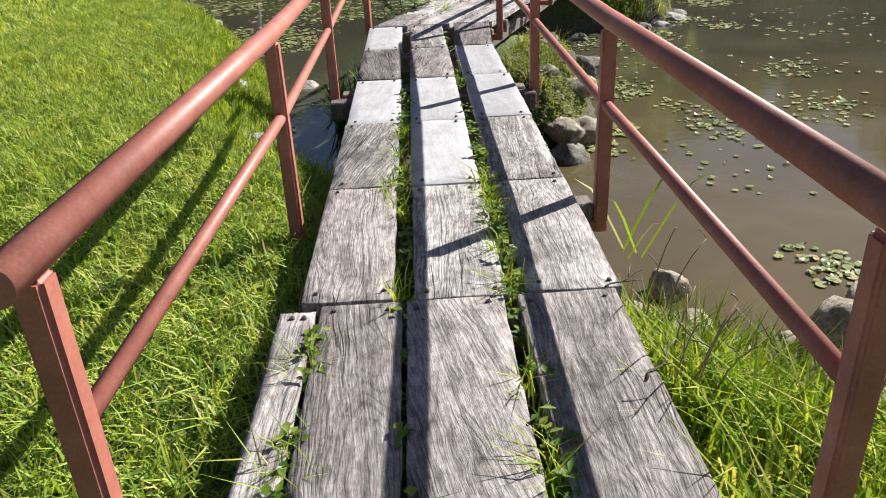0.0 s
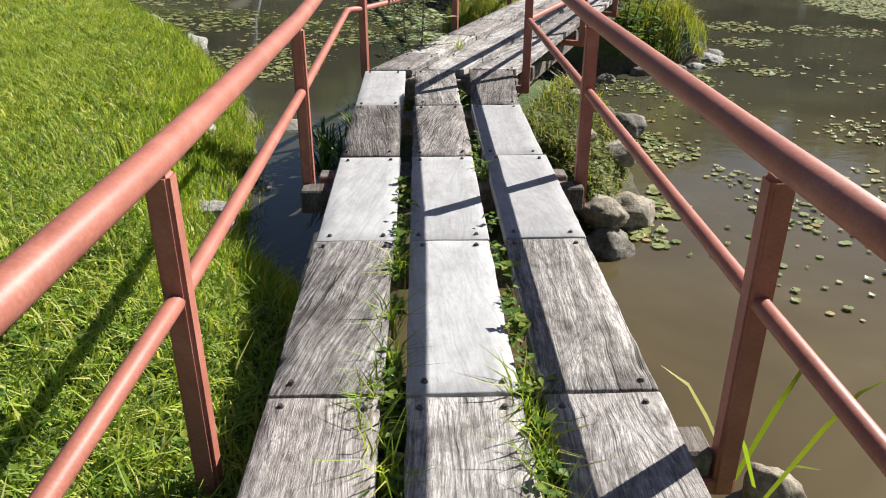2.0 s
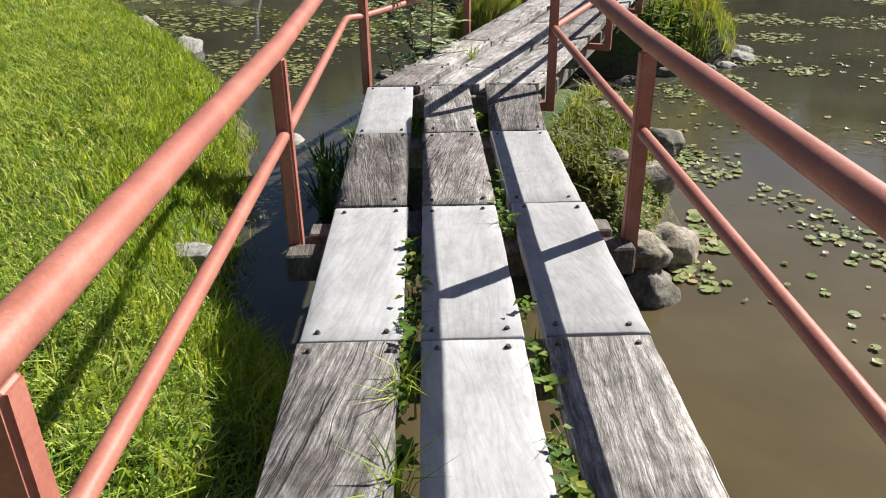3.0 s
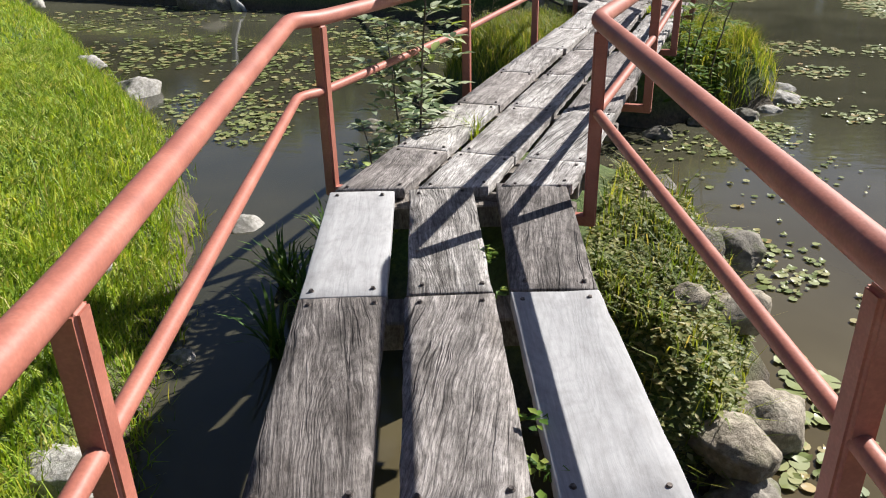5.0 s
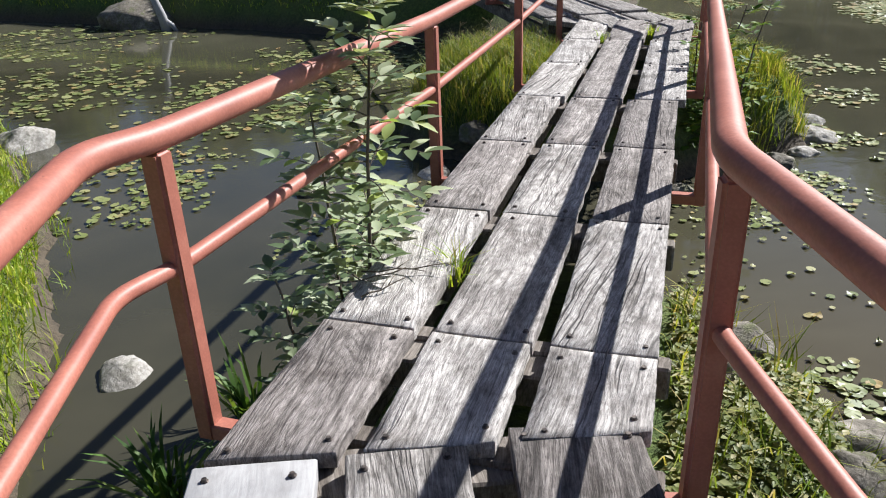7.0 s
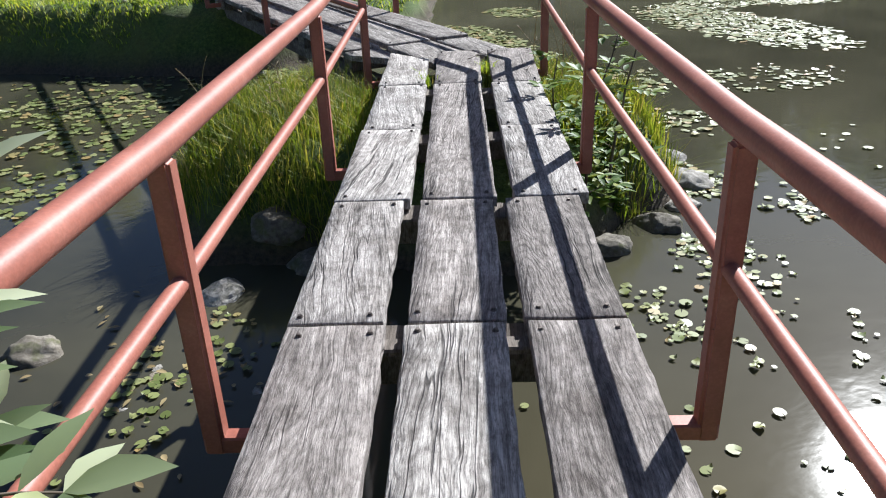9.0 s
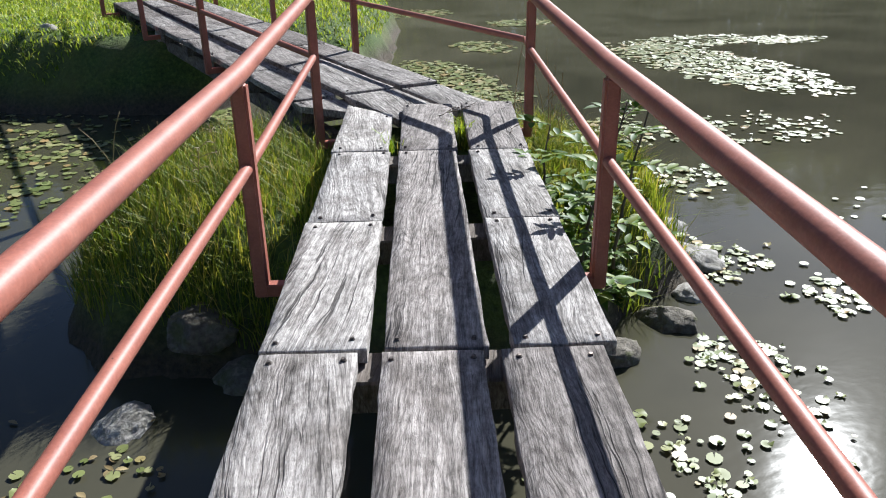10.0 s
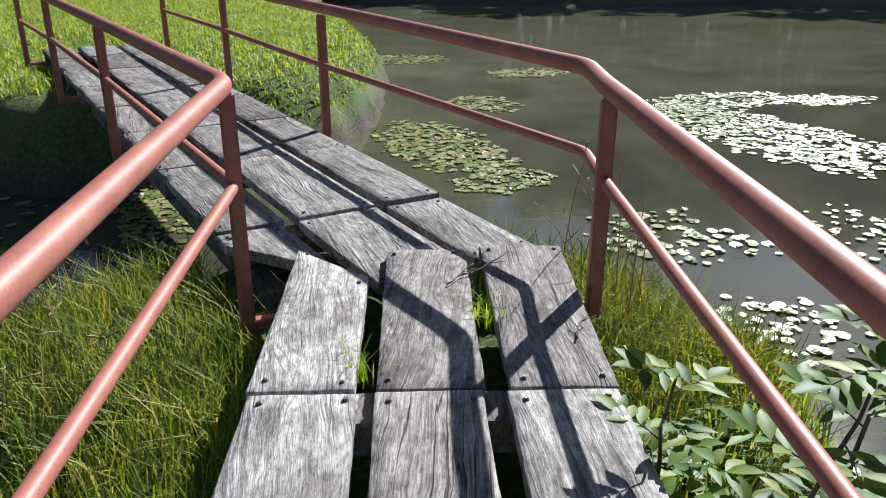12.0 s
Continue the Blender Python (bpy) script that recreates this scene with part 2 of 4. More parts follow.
GROUND = ground_mat()
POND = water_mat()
LAWN = leaf_mat("lawn_blades", [(0.0, (0.13, 0.22, 0.035)), (0.45, (0.29, 0.40, 0.055)), (0.85, (0.46, 0.52, 0.10)), (1.0, (0.60, 0.54, 0.24))], 0.42)
REED = leaf_mat("shore_grass_blades", [(0.0, (0.12, 0.21, 0.025)), (0.5, (0.27, 0.39, 0.04)), (0.85, (0.41, 0.48, 0.07)), (1.0, (0.54, 0.46, 0.2))], 0.42)
MEADOW = leaf_mat("islet_grass_blades", [(0.0, (0.08, 0.13, 0.02)), (0.45, (0.20, 0.27, 0.04)), (0.82, (0.36, 0.37, 0.08)), (1.0, (0.5, 0.4, 0.2))], 0.42)
WEED = leaf_mat("weed_leaves", [(0.0, (0.05, 0.11, 0.02)), (0.6, (0.13, 0.22, 0.035)), (1.0, (0.28, 0.31, 0.07))])
FLAX = leaf_mat("dark_sword_leaves", [(0.0, (0.045, 0.10, 0.03)), (0.6, (0.10, 0.18, 0.045)), (1.0, (0.26, 0.32, 0.09))])
# the whitish stops put the leaves' glossy sheen into their colour
SHRUB = leaf_mat("shrub_leaves", [(0.0, (0.07, 0.11, 0.06)), (0.35, (0.19, 0.24, 0.15)), (0.65, (0.40, 0.45, 0.34)), (0.92, (0.56, 0.60, 0.51)), (1.0, (0.36, 0.46, 0.07))], 0.3, 0.4)
DRY_WEED = leaf_mat("dry_weed_leaves", [(0.0, (0.08, 0.11, 0.03)), (0.5, (0.19, 0.22, 0.07)), (1.0, (0.40, 0.36, 0.19))])
LILY = leaf_mat("lily_pad_leaves", [(0.0, (0.12, 0.15, 0.05)), (0.5, (0.22, 0.25, 0.10)), (0.8, (0.30, 0.31, 0.16)), (1.0, (0.34, 0.24, 0.11))], 0.1, 0.4)
CROWN = leaf_mat("tree_leaves", [(0.0, (0.10, 0.15, 0.04)), (0.6, (0.18, 0.24, 0.06)), (1.0, (0.29, 0.32, 0.11))], 0.5)
STRAW = leaf_mat("dry_straw_stems", [(0.0, (0.20, 0.15, 0.08)), (1.0, (0.45, 0.36, 0.22))], 0.15)
TAN_ROCK = rock_mat("tan_bank_stone", (0.19, 0.155, 0.11), (0.31, 0.265, 0.20), (0.46, 0.41, 0.33), 0.25)
ROCK = rock_mat("grey_brown_river_stone", (0.09, 0.078, 0.06), (0.19, 0.168, 0.135), (0.34, 0.31, 0.265), 0.7)
PALE_ROCK = rock_mat("pale_grey_stone", (0.25, 0.235, 0.21), (0.38, 0.36, 0.33), (0.55, 0.53, 0.50), 0.2)
BARK, nt_, b_ = material("brown_bark", 0.9)
nt_.links.new(ramp(nt_, noise_tex(nt_, coords(nt_, (8, 8, 1.5), 9), 3, 5), [(0.3, (0.05, 0.038, 0.028)), (0.7, (0.17, 0.135, 0.10))]), b_.inputs["Base Color"])


# ---- building helpers ----
def part(name, bm, mat, parent=None, label="", m=None):
    me = bpy.data.meshes.new(name)
    bm.to_mesh(me)
    bm.free()
    me.materials.append(mat)
    return link(name, me, parent, label, m)


def link(name, me, parent=None, label="", m=None):
    ob = new(name, me)
    if parent is not None:
        ob.parent = parent
    if m is not None:
        ob.matrix_basis = m
    if label:
        ob["label"] = label
    return ob


def mesh_of(name, verts, tris, mat, smooth=False):
    """A mesh from arrays of places and triangles."""
    verts, tris = np.asarray(verts, np.float32), np.asarray(tris, np.int32)
    me = bpy.data.meshes.new(name)
    me.vertices.add(len(verts))
    me.vertices.foreach_set("co", verts.ravel())
    me.loops.add(tris.size)
    me.loops.foreach_set("vertex_index", tris.ravel())
    me.polygons.add(len(tris))
    me.polygons.foreach_set("loop_start", np.arange(0, tris.size, 3, dtype=np.int32))
    me.polygons.foreach_set("loop_total", np.full(len(tris), 3, np.int32))
    me.update(calc_edges=True)
    me.validate()
    if smooth:
        me.polygons.foreach_set("use_smooth", np.ones(len(tris), bool))
    me.materials.append(mat)
    return me


def empty(name, place=(0, 0, 0)):
    ob = new(name)
    ob.location = place
    ob.empty_display_size = 0.1
    return ob


def tube(points, radius, sides=14, taper=None, cap=True):
    """A round bar along a line of places."""
    bm = bmesh.new()
    pts = [Vector(p) for p in points]
    rings = []
    for i, p in enumerate(pts):
        d = (pts[min(i + 1, len(pts) - 1)] - pts[max(i - 1, 0)]).normalized()
        side = d.cross(Vector((0, 0, 1)))
        side = side.normalized() if side.length > 1e-3 else Vector((1, 0, 0))
        up = side.cross(d)
        r = radius if taper is None else radius + (taper - radius) * i / (len(pts) - 1)
        rings.append([bm.verts.new(p + (side * math.cos(a) + up * math.sin(a)) * r) for a in (2 * math.pi * k / sides for k in range(sides))])
    for a, b in zip(rings, rings[1:]):
        for k in range(sides):
            f = bm.faces.new((a[k], a[(k + 1) % sides], b[(k + 1) % sides], b[k]))
            f.smooth = True
    if cap:
        bm.faces.new(rings[0][::-1])
        bm.faces.new(rings[-1])
    bmesh.ops.recalc_face_normals(bm, faces=bm.faces)
    return bm


def box(sx, sy, sz, bevel=0.004, seg=1):
    bm = bmesh.new()
    bmesh.ops.create_cube(bm, size=1)
    bmesh.ops.scale(bm, vec=(sx, sy, sz), verts=bm.verts)
    if bevel:
        bmesh.ops.bevel(bm, geom=bm.edges[:], offset=bevel, segments=seg, affect="EDGES")
    return bm


def bent(points, radius=0.09, steps=5):
    """The line through the places with its inner corners rounded."""
    pts = [Vector(p) for p in points]
    out = [pts[0]]
    for a, b, c in zip(pts, pts[1:], pts[2:]):
        u, w = (a - b).normalized(), (c - b).normalized()
        p, q = b + u * radius, b + w * radius
        for k in range(steps + 1):
            s = k / steps
            out.append(p * (1 - s) ** 2 + b * 2 * s * (1 - s) + q * s * s)
    return out + [pts[-1]]


# ---- land and water ----
LAWN_SHORE = [(-60, 40), (-16, 27), (-9, 21.5), (-6.3, 17.5), (-4.8, 15), (-3.6, 13), (-2.7, 11.5), (-2.05, 9.9), (-1.6, 8.2), (-1.35, 6.8), (-1.15, 5.8), (-0.6, 5.15),
              (0.2, 4.25), (0.95, 2.95), (1.4, 2.4), (1.9, 2.05), (2.6, 1.65), (5, 0.5), (12, -3), (40, -20), (40, -80), (-80, -80)]
ISLE_ONE = [(-0.55, 8.0), (-0.35, 9.2), (0.3, 9.8), (1.3, 9.8), (1.8, 9.1), (1.95, 8.2), (1.85, 7.2), (1.45, 6.3), (0.9, 6.1), (0.5, 6.9), (0.0, 7.5)]
ISLE_TWO = [(0.25, 13.1), (0.0, 13.8), (0.2, 14.8), (0.9, 15.6), (2.2, 15.9), (3.4, 15.6), (4.1, 14.6), (4.4, 13.5), (4.1, 12.8), (3.4, 12.45), (2.5, 12.0), (1.6, 12.3), (0.9, 12.8)]
NORTH_SHORE = [(-90, 45), (-30, 33), (-14, 27.5), (-7.7, 24.2), (-4.8, 22.8), (-2.4, 21.6), (0.0, 19.9), (1.2, 19.5), (2.3, 19.8), (3.9, 20.6), (5.0, 22.4), (6.3, 25.8), (7.6, 33), (8.2, 45), (12, 55),
               (22, 47), (30, 42), (60, 25), (200, 0), (200, 300), (-200, 300), (-200, 60)]


def inside(poly, x, y):
    """Signed distance to the outline, positive on land."""
    d = np.full(x.shape, 1e9)
    odd = np.zeros(x.shape, bool)
    for (ax, ay), (bx, by) in zip(poly, poly[1:] + poly[:1]):
        ex, ey = bx - ax, by - ay
        k = np.clip(((x - ax) * ex + (y - ay) * ey) / (ex * ex + ey * ey), 0, 1)
        d = np.minimum(d, np.hypot(x - ax - k * ex, y - ay - k * ey))
        if ey:
            odd ^= ((ay > y) != (by > y)) & (x < (y - ay) * ex / ey + ax)
    return np.where(odd, d, -d)


def rough_noise(x, y, s):
    return np.sin(x * 1.7 * s + 1.3) * np.sin(y * 1.3 * s + 0.4) * 0.5 + np.sin(x * 3.9 * s + y * 2.3 * s) * 0.3 + np.sin(y * 6.1 * s - x * 4.7 * s + 2) * 0.2


def profile(d, wide, top):
    t = np.clip(d / wide, 0, 1)
    up = WATER - 0.04 + (top - WATER + 0.04) * (t * (2 - t))
    return np.where(d > 0, up, WATER - 0.04 + np.clip(d, -1.5, 0) * 0.5)


def land(x, y):
    x, y = np.asarray(x, float), np.asarray(y, float)
    wob = rough_noise(x, y, 1.6) * 0.10
    h = profile(inside(LAWN_SHORE, x, y) + wob, 1.25, -0.2)
    h = np.maximum(h, profile(inside(ISLE_ONE, x, y) + wob, 0.55, -0.42))
    h = np.maximum(h, profile(inside(ISLE_TWO, x, y) + wob, 0.55, -0.38))
    h = np.maximum(h, profile(inside(NORTH_SHORE, x, y) + wob, 0.8, -0.12))
    far = np.hypot(x - 1, y - 8)
    h = np.where(h > WATER, h + rough_noise(x, y, 0.9) * 0.04 + rough_noise(x, y, 3.1) * 0.015 + np.clip(far - 40, 0, 400) * 0.02, h)
    return h


def spread(lo, hi, step, reach, grow=1.35):
    mid = list(np.arange(lo, hi, step))
    a, b, s = [], [], step
    left, right = mid[0], mid[-1]
    while right < reach:
        s *= grow
        left, right = left - s, right + s
        a.append(left)
        b.append(right)
    return np.array(a[::-1] + mid + b)


def make_ground():
    xs, ys = spread(-9, 8, 0.11, 900), spread(-3, 26, 0.11, 900)
    gx, gy = np.meshgrid(xs, ys)
    z = land(gx, gy)
    v = np.stack([gx.ravel(), gy.ravel(), z.ravel()], 1)
    i = np.arange(len(ys) - 1)[:, None] * len(xs) + np.arange(len(xs) - 1)[None]
    i = i.ravel()
    n = len(xs)
    tris = np.concatenate([np.stack([i, i + 1, i + n + 1], 1), np.stack([i, i + n + 1, i + n], 1)])
    ob = link("ground", mesh_of("ground", v, tris, GROUND, True))
    tagged(ob, "grassy pond banks and low muddy islets", "ground", kind="structure")
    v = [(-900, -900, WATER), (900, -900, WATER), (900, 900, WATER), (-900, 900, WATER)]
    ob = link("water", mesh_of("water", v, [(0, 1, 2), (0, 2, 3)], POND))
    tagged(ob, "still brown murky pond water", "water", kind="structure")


make_ground()

# ---- the walkway ----
# each stretch: its corner, heading in degrees (clockwise from +y), and its rows of boards
STRETCHES = [((-0.265, 1.885), -1.9), ((-0.45, 7.37), 19.8), ((2.11, 14.3), -9.5)]


def stretch_pose(k):
    (x, y), h = STRETCHES[k]
    return pose(x, y, (0, 0, -0.035)[k], (0, 0, 0.8)[k], 0, -h)


def plank_mesh(w0, w1, length, skew0, skew1, thick, worn):
    """A board along y, its ends cut at a slant, its top a little cupped, its edges worn."""
    nx, ny = 7, 15
    bm = bmesh.new()
    cup, twist = rnd.uniform(-0.003, 0.004), rnd.uniform(-0.003, 0.003)
    ph = rnd.uniform(0, 50)
    grid = []
    for j in range(ny + 1):
        t = 0.0 if j == 0 else 1.0 if j == ny else 0.006 + 0.988 * (j - 1) / (ny - 2)
        row = []
        for i in range(nx + 1):
            s = 0.0 if i == 0 else 1.0 if i == nx else 0.018 + 0.964 * (i - 1) / (nx - 2)
            a = (s - 0.5) * 2
            x = a * 0.5 * (w0 + (w1 - w0) * t)
            y = t * length + (1 - t) * skew0 * a + t * skew1 * a
            edge = 1 if i in (0, nx) else 0
            if edge:
                x -= math.copysign(worn * abs(noise.noise(Vector((ph + i, t * 9, 0)))) * 2.0, a)
            if j in (0, ny):
                y += (1 if j == 0 else -1) * worn * 0.8 * abs(noise.noise(Vector((s * 7, ph, j))))
            z = cup * a * a + twist * a * (t - 0.5) + 0.0025 * noise.noise(Vector((s * 3 + ph, t * 5, 1)))
            z -= 0.006 * edge * (0.4 + abs(noise.noise(Vector((ph, t * 12, i))))) + (0.004 if j in (0, ny) else 0)
            row.append(bm.verts.new((x, y, z)))
        grid.append(row)
    for j in range(ny):
        for i in range(nx):
            bm.faces.new((grid[j][i], grid[j][i + 1], grid[j + 1][i + 1], grid[j + 1][i])).smooth = True
    rim = [grid[0][i] for i in range(nx + 1)] + [grid[j][nx] for j in range(1, ny + 1)] + [grid[ny][i] for i in range(nx - 1, -1, -1)] + [grid[j][0] for j in range(ny - 1, 0, -1)]
    low = [bm.verts.new((v.co.x, v.co.y, -thick)) for v in rim]
    n = len(rim)
    for k in range(n):
        bm.faces.new((rim[(k + 1) % n], rim[k], low[k], low[(k + 1) % n]))
    bm.faces.new(low[::-1])
    bmesh.ops.recalc_face_normals(bm, faces=bm.faces)
    return bm


def bolt_mesh():
    bm = bmesh.new()
    for r, h, z in ((0.012, 0.003, 0.0015), (0.0085, 0.006, 0.006)):
        bmesh.ops.create_cone(bm, cap_ends=True, segments=10, radius1=r, radius2=r * 0.82, depth=h, matrix=Matrix.Translation((0, 0, z)))
    me = bpy.data.meshes.new("bolt")
    bm.to_mesh(me)
    bm.free()
    me.materials.append(STEEL)
    return me


BOLT = bolt_mesh()


def board(owner, u0, u1, s0, s1, tone, end=0.0, start=0.0, u2=None, u3=None, lift=0.0):
    """A plank between u0..u1 at s0 and u2..u3 at s1, with bolts near its ends."""
    u2, u3 = (u0 if u2 is None else u2), (u1 if u3 is None else u3)
    length = s1 - s0 - 0.012
    bm = plank_mesh(u1 - u0, u3 - u2, length, start, end, 0.052, 0.003 if tone == "pale" else 0.008)
    c0, c1 = (u0 + u1) / 2, (u2 + u3) / 2
    m = pose(c0, s0 + 0.006, lift + rnd.uniform(-0.004, 0.004), 0, 0, -math.degrees(math.atan2(c1 - c0, length)))
    kind = {"grey": (GREY_WOOD, "weathered cracked grey plank"), "dark": (DARK_WOOD, "dark brown-grey weathered plank"), "pale": (PALE_WOOD, "smooth bleached pale plank")}[tone]
    ob = part("plank", bm, kind[0], owner, kind[1], m)
    for end_y, w, k in ((0.055, u1 - u0, start), (length - 0.055, u3 - u2, end)):
        for side in (-1, 1):
            x = side * (w / 2 - rnd.uniform(0.035, 0.06))
            link("bolt", BOLT, ob, "", pose(x, end_y + k * side + rnd.uniform(-0.012, 0.012), 0.0, rnd.uniform(-6, 6), 0, rnd.uniform(0, 60)))
    return ob


def crossbeam(owner, s, u0, u1, size=0.19, z=-0.125):
    bm = box(u1 - u0, size, 0.12, 0.008)
    part("crossbeam", bm, END_WOOD, owner, "dark sawn timber crossbeam", pose((u0 + u1) / 2, s, z, 0, rnd.uniform(-0.4, 0.4), rnd.uniform(-0.8, 0.8)))


def walkway(k, label):
    ob = empty("boardwalk", (0, 0, 0))
    ob.matrix_basis = stretch_pose(k)
    tagged(ob, label, "boardwalk", "stretches of the walkway")
    return ob


G, P, D = "grey", "pale", "dark"
first = walkway(0, "grey timber boardwalk with some bleached pale planks over the bank")
ROWS = [-4.45, -3.35, -2.25, -1.12, 0.0, 1.09, 2.16, 3.27, 4.37, 5.49]
TONES = [(G, G, G), (G, G, G), (G, G, G), (G, G, G), (G, G, G), (D, P, D), (P, P, P), (D, D, P), (P, D, D)]
for (s0, s1), tones in zip(zip(ROWS, ROWS[1:]), TONES):
    last = s1 > 5
    for j, (u0, u1) in enumerate(((0.0, 0.33), (0.395, 0.725), (0.785, 1.12))):
        if s1 < 0.1:
            u0, u1 = ((0.075, 0.355), (0.365, 0.70), (0.745, 1.095))[j]
        if last and j == 2:
            board(first, 0.785, 1.115, s0, s1 + 0.045, tones[j], u2=0.84, u3=1.195)
        else:
            board(first, u0 + rnd.uniform(-0.006, 0.006), u1 + rnd.uniform(-0.006, 0.006), s0, s1, tones[j])
    if s1 < 0.1:
        board(first, -0.065, 0.06, s0, s1 - 0.03, G, lift=-0.006)
for s in ROWS[4:]:
    crossbeam(first, s, 0.02, 1.1)
for s, a, b in ((3.16, -0.10, 1.22), (2.96, -0.17, 1.27), (0.95, 0.0, 1.22)):
    crossbeam(first, s, a, b, 0.12, -0.12)
for u in (0.16, 0.95):
    part("stringer", box(0.09, 9.9, 0.16, 0.006), END_WOOD, first, "", pose(u, 0.55, -0.268))

second = walkway(1, "long grey weathered timber boardwalk over the pond")
S2 = [0.79, 1.87, 2.955, 4.06, 5.22, 6.38]
LANES = ((0.02, 0.35), (0.415, 0.75), (0.81, 1.15))
WIDER = ((0.02, 0.37), (0.425, 0.785), (0.85, 1.205))
for j, (u0, u1) in enumerate(LANES):
    cut = 0.357 * (u1 - u0) / 2
    board(second, u0, u1, 0.357 * (u0 + u1) / 2 + 0.01, S2[0], G, start=cut)
for k, (s0, s1) in enumerate(zip(S2, S2[1:])):
    for j in range(3):
        a = LANES[j] if k < 3 else WIDER[j]
        if j == 1 and k == 3:
            board(second, a[0], a[1] - 0.01, s0, S2[5], G)
        elif j == 1 and k == 4:
            continue
        else:
            board(second, a[0] + rnd.uniform(-0.006, 0.006), a[1] + rnd.uniform(-0.006, 0.006), s0, s1, G)
board(second, 0.015, 0.36, S2[5], 7.47, G, end=-0.165)
board(second, 0.425, 0.785, S2[5], 7.63, G, u3=0.80)
board(second, 0.86, 1.215, S2[5], 7.67, G, u2=0.865, u3=1.255)
for s in S2:
    crossbeam(second, s, 0.04, 1.13)
for s, b in ((0.30, 1.19), (0.86, 1.19), (1.8, 1.18), (2.9, 1.17)):
    crossbeam(second, s, 0.3, b, 0.08, -0.11)
for u in (0.18, 0.98):
    part("stringer", box(0.09, 6.8, 0.16, 0.006), END_WOOD, second, "", pose(u, 3.9, -0.268))

third = walkway(2, "grey timber boardwalk leading to the far lawn")
S3 = [0.74, 2.06, 3.2, 4.35, 5.5, 6.65, 7.8, 8.9]
for j, (u0, u1) in enumerate(((-0.17, 0.19), (0.27, 0.74), (0.80, 1.17))):
    board(third, u0, u1, (0.29, -0.2, -0.17)[j], S3[0], D, start=(-0.3, 0.02, 0.0)[j], lift=-0.02)
    for s0, s1 in zip(S3, S3[1:]):
        board(third, u0 + rnd.uniform(-0.008, 0.008), u1 + rnd.uniform(-0.008, 0.008), s0, s1, D)
for s in S3:
    crossbeam(third, s, -0.15, 1.15)
for u in (0.0, 1.0):
    part("stringer", box(0.09, 8.6, 0.16, 0.006), END_WOOD, third, "", pose(u, 4.6, -0.268))

# ---- railings ----
POST = box(0.062, 0.062, 1.0, 0.010, 3)
POST_ME = bpy.data.meshes.new("post")
POST.to_mesh(POST_ME)
POST.free()
POST_ME.materials.append(PAINT)


def railing(posts, inward, label, start=0.0, lean=0.0, lift=0.0):
    """posts: x, y, height of the upper bar, height of the lower bar, foot. inward: +1 where the deck lies to the east."""
    ob = empty("railing", (posts[0][0], posts[0][1], 0))
    tagged(ob, label, "railing", "painted railings of the walkway")
    at = Vector((posts[0][0], posts[0][1], 0))
    top = [Vector((p[0] + inward * lean, p[1], p[2] + lift)) for p in posts]
    low = [Vector((p[0], p[1], p[3])) for p in posts]
    top[0] = top[0] + (top[0] - top[1]).normalized() * start
    part("upper_rail", tube([p - at for p in bent(top)], 0.0385, 18), PAINT, ob)
    part("lower_rail", tube([p - at for p in bent(low, 0.07)], 0.0235, 14), PAINT, ob)
    for i, (x, y, zt, zl, zf) in enumerate(posts):
        if zf is None:
            continue
        a, b = posts[max(i - 1, 0)], posts[min(i + 1, len(posts) - 1)]
        h = math.degrees(math.atan2(b[0] - a[0], b[1] - a[1]))
        length = zt - 0.03 - zf
        po = link("post", POST_ME, ob, "", pose(x - at.x, y - at.y, zf + length / 2, 0, 0, -h) @ Matrix.Diagonal((1, 1, length, 1)))
        arm = link("bracket", bpy.data.meshes.new("bracket"), ob, "steel arm under the deck")
        bm = box(0.26, 0.055, 0.055, 0.006)
        bm.to_mesh(arm.data)
        bm.free()
        arm.data.materials.append(PAINT)
        arm.matrix_basis = pose(x - at.x, y - at.y, zf + 0.03, 0, 0, -h) @ Matrix.Translation((inward * 0.1, 0, 0))
    return ob


railing([(-0.454, 0.755, 0.765, 0.405, -0.28), (-0.447, 2.83, 0.757, 0.404, -0.3), (-0.508, 4.93, 0.742, 0.408, -0.17), (-0.577, 7.45, 0.817, 0.458, None), (-0.478, 7.66, 0.798, 0.44, -0.13),
         (0.306, 9.79, 0.752, 0.396, -0.16), (1.066, 11.9, 0.765, 0.408, -0.15), (1.855, 14.25, 0.830, 0.425, -0.23), (1.365, 17.0, 0.875, 0.487, -0.12), (0.856, 19.8, 0.910, 0.51, -0.12), (0.33, 22.5, 0.930, 0.50, -0.08)],
        1, "red-brown painted steel pipe railing along the boardwalk", start=0.11)
railing([(1.0, 0.75, 0.775, 0.425, -0.3), (0.958, 2.83, 0.748, 0.40, -0.2), (0.902, 4.93, 0.750, 0.41, -0.2), (0.838, 7.23, 0.81, 0.415, -0.15), (1.626, 9.33, 0.745, 0.385, -0.16),
         (2.395, 11.44, 0.755, 0.40, -0.16), (3.24, 13.71, 0.805, 0.45, -0.16), (3.42, 14.13, 0.815, 0.451, None), (2.92, 17.1, 0.905, 0.495, -0.1), (2.523, 19.8, 0.960, 0.545, -0.08), (2.07, 22.7, 0.980, 0.58, -0.06)],
        -1, "faded red painted steel pipe railing beside open water", start=0.1, lean=0.018, lift=0.02)

# ---- plants and stones ----


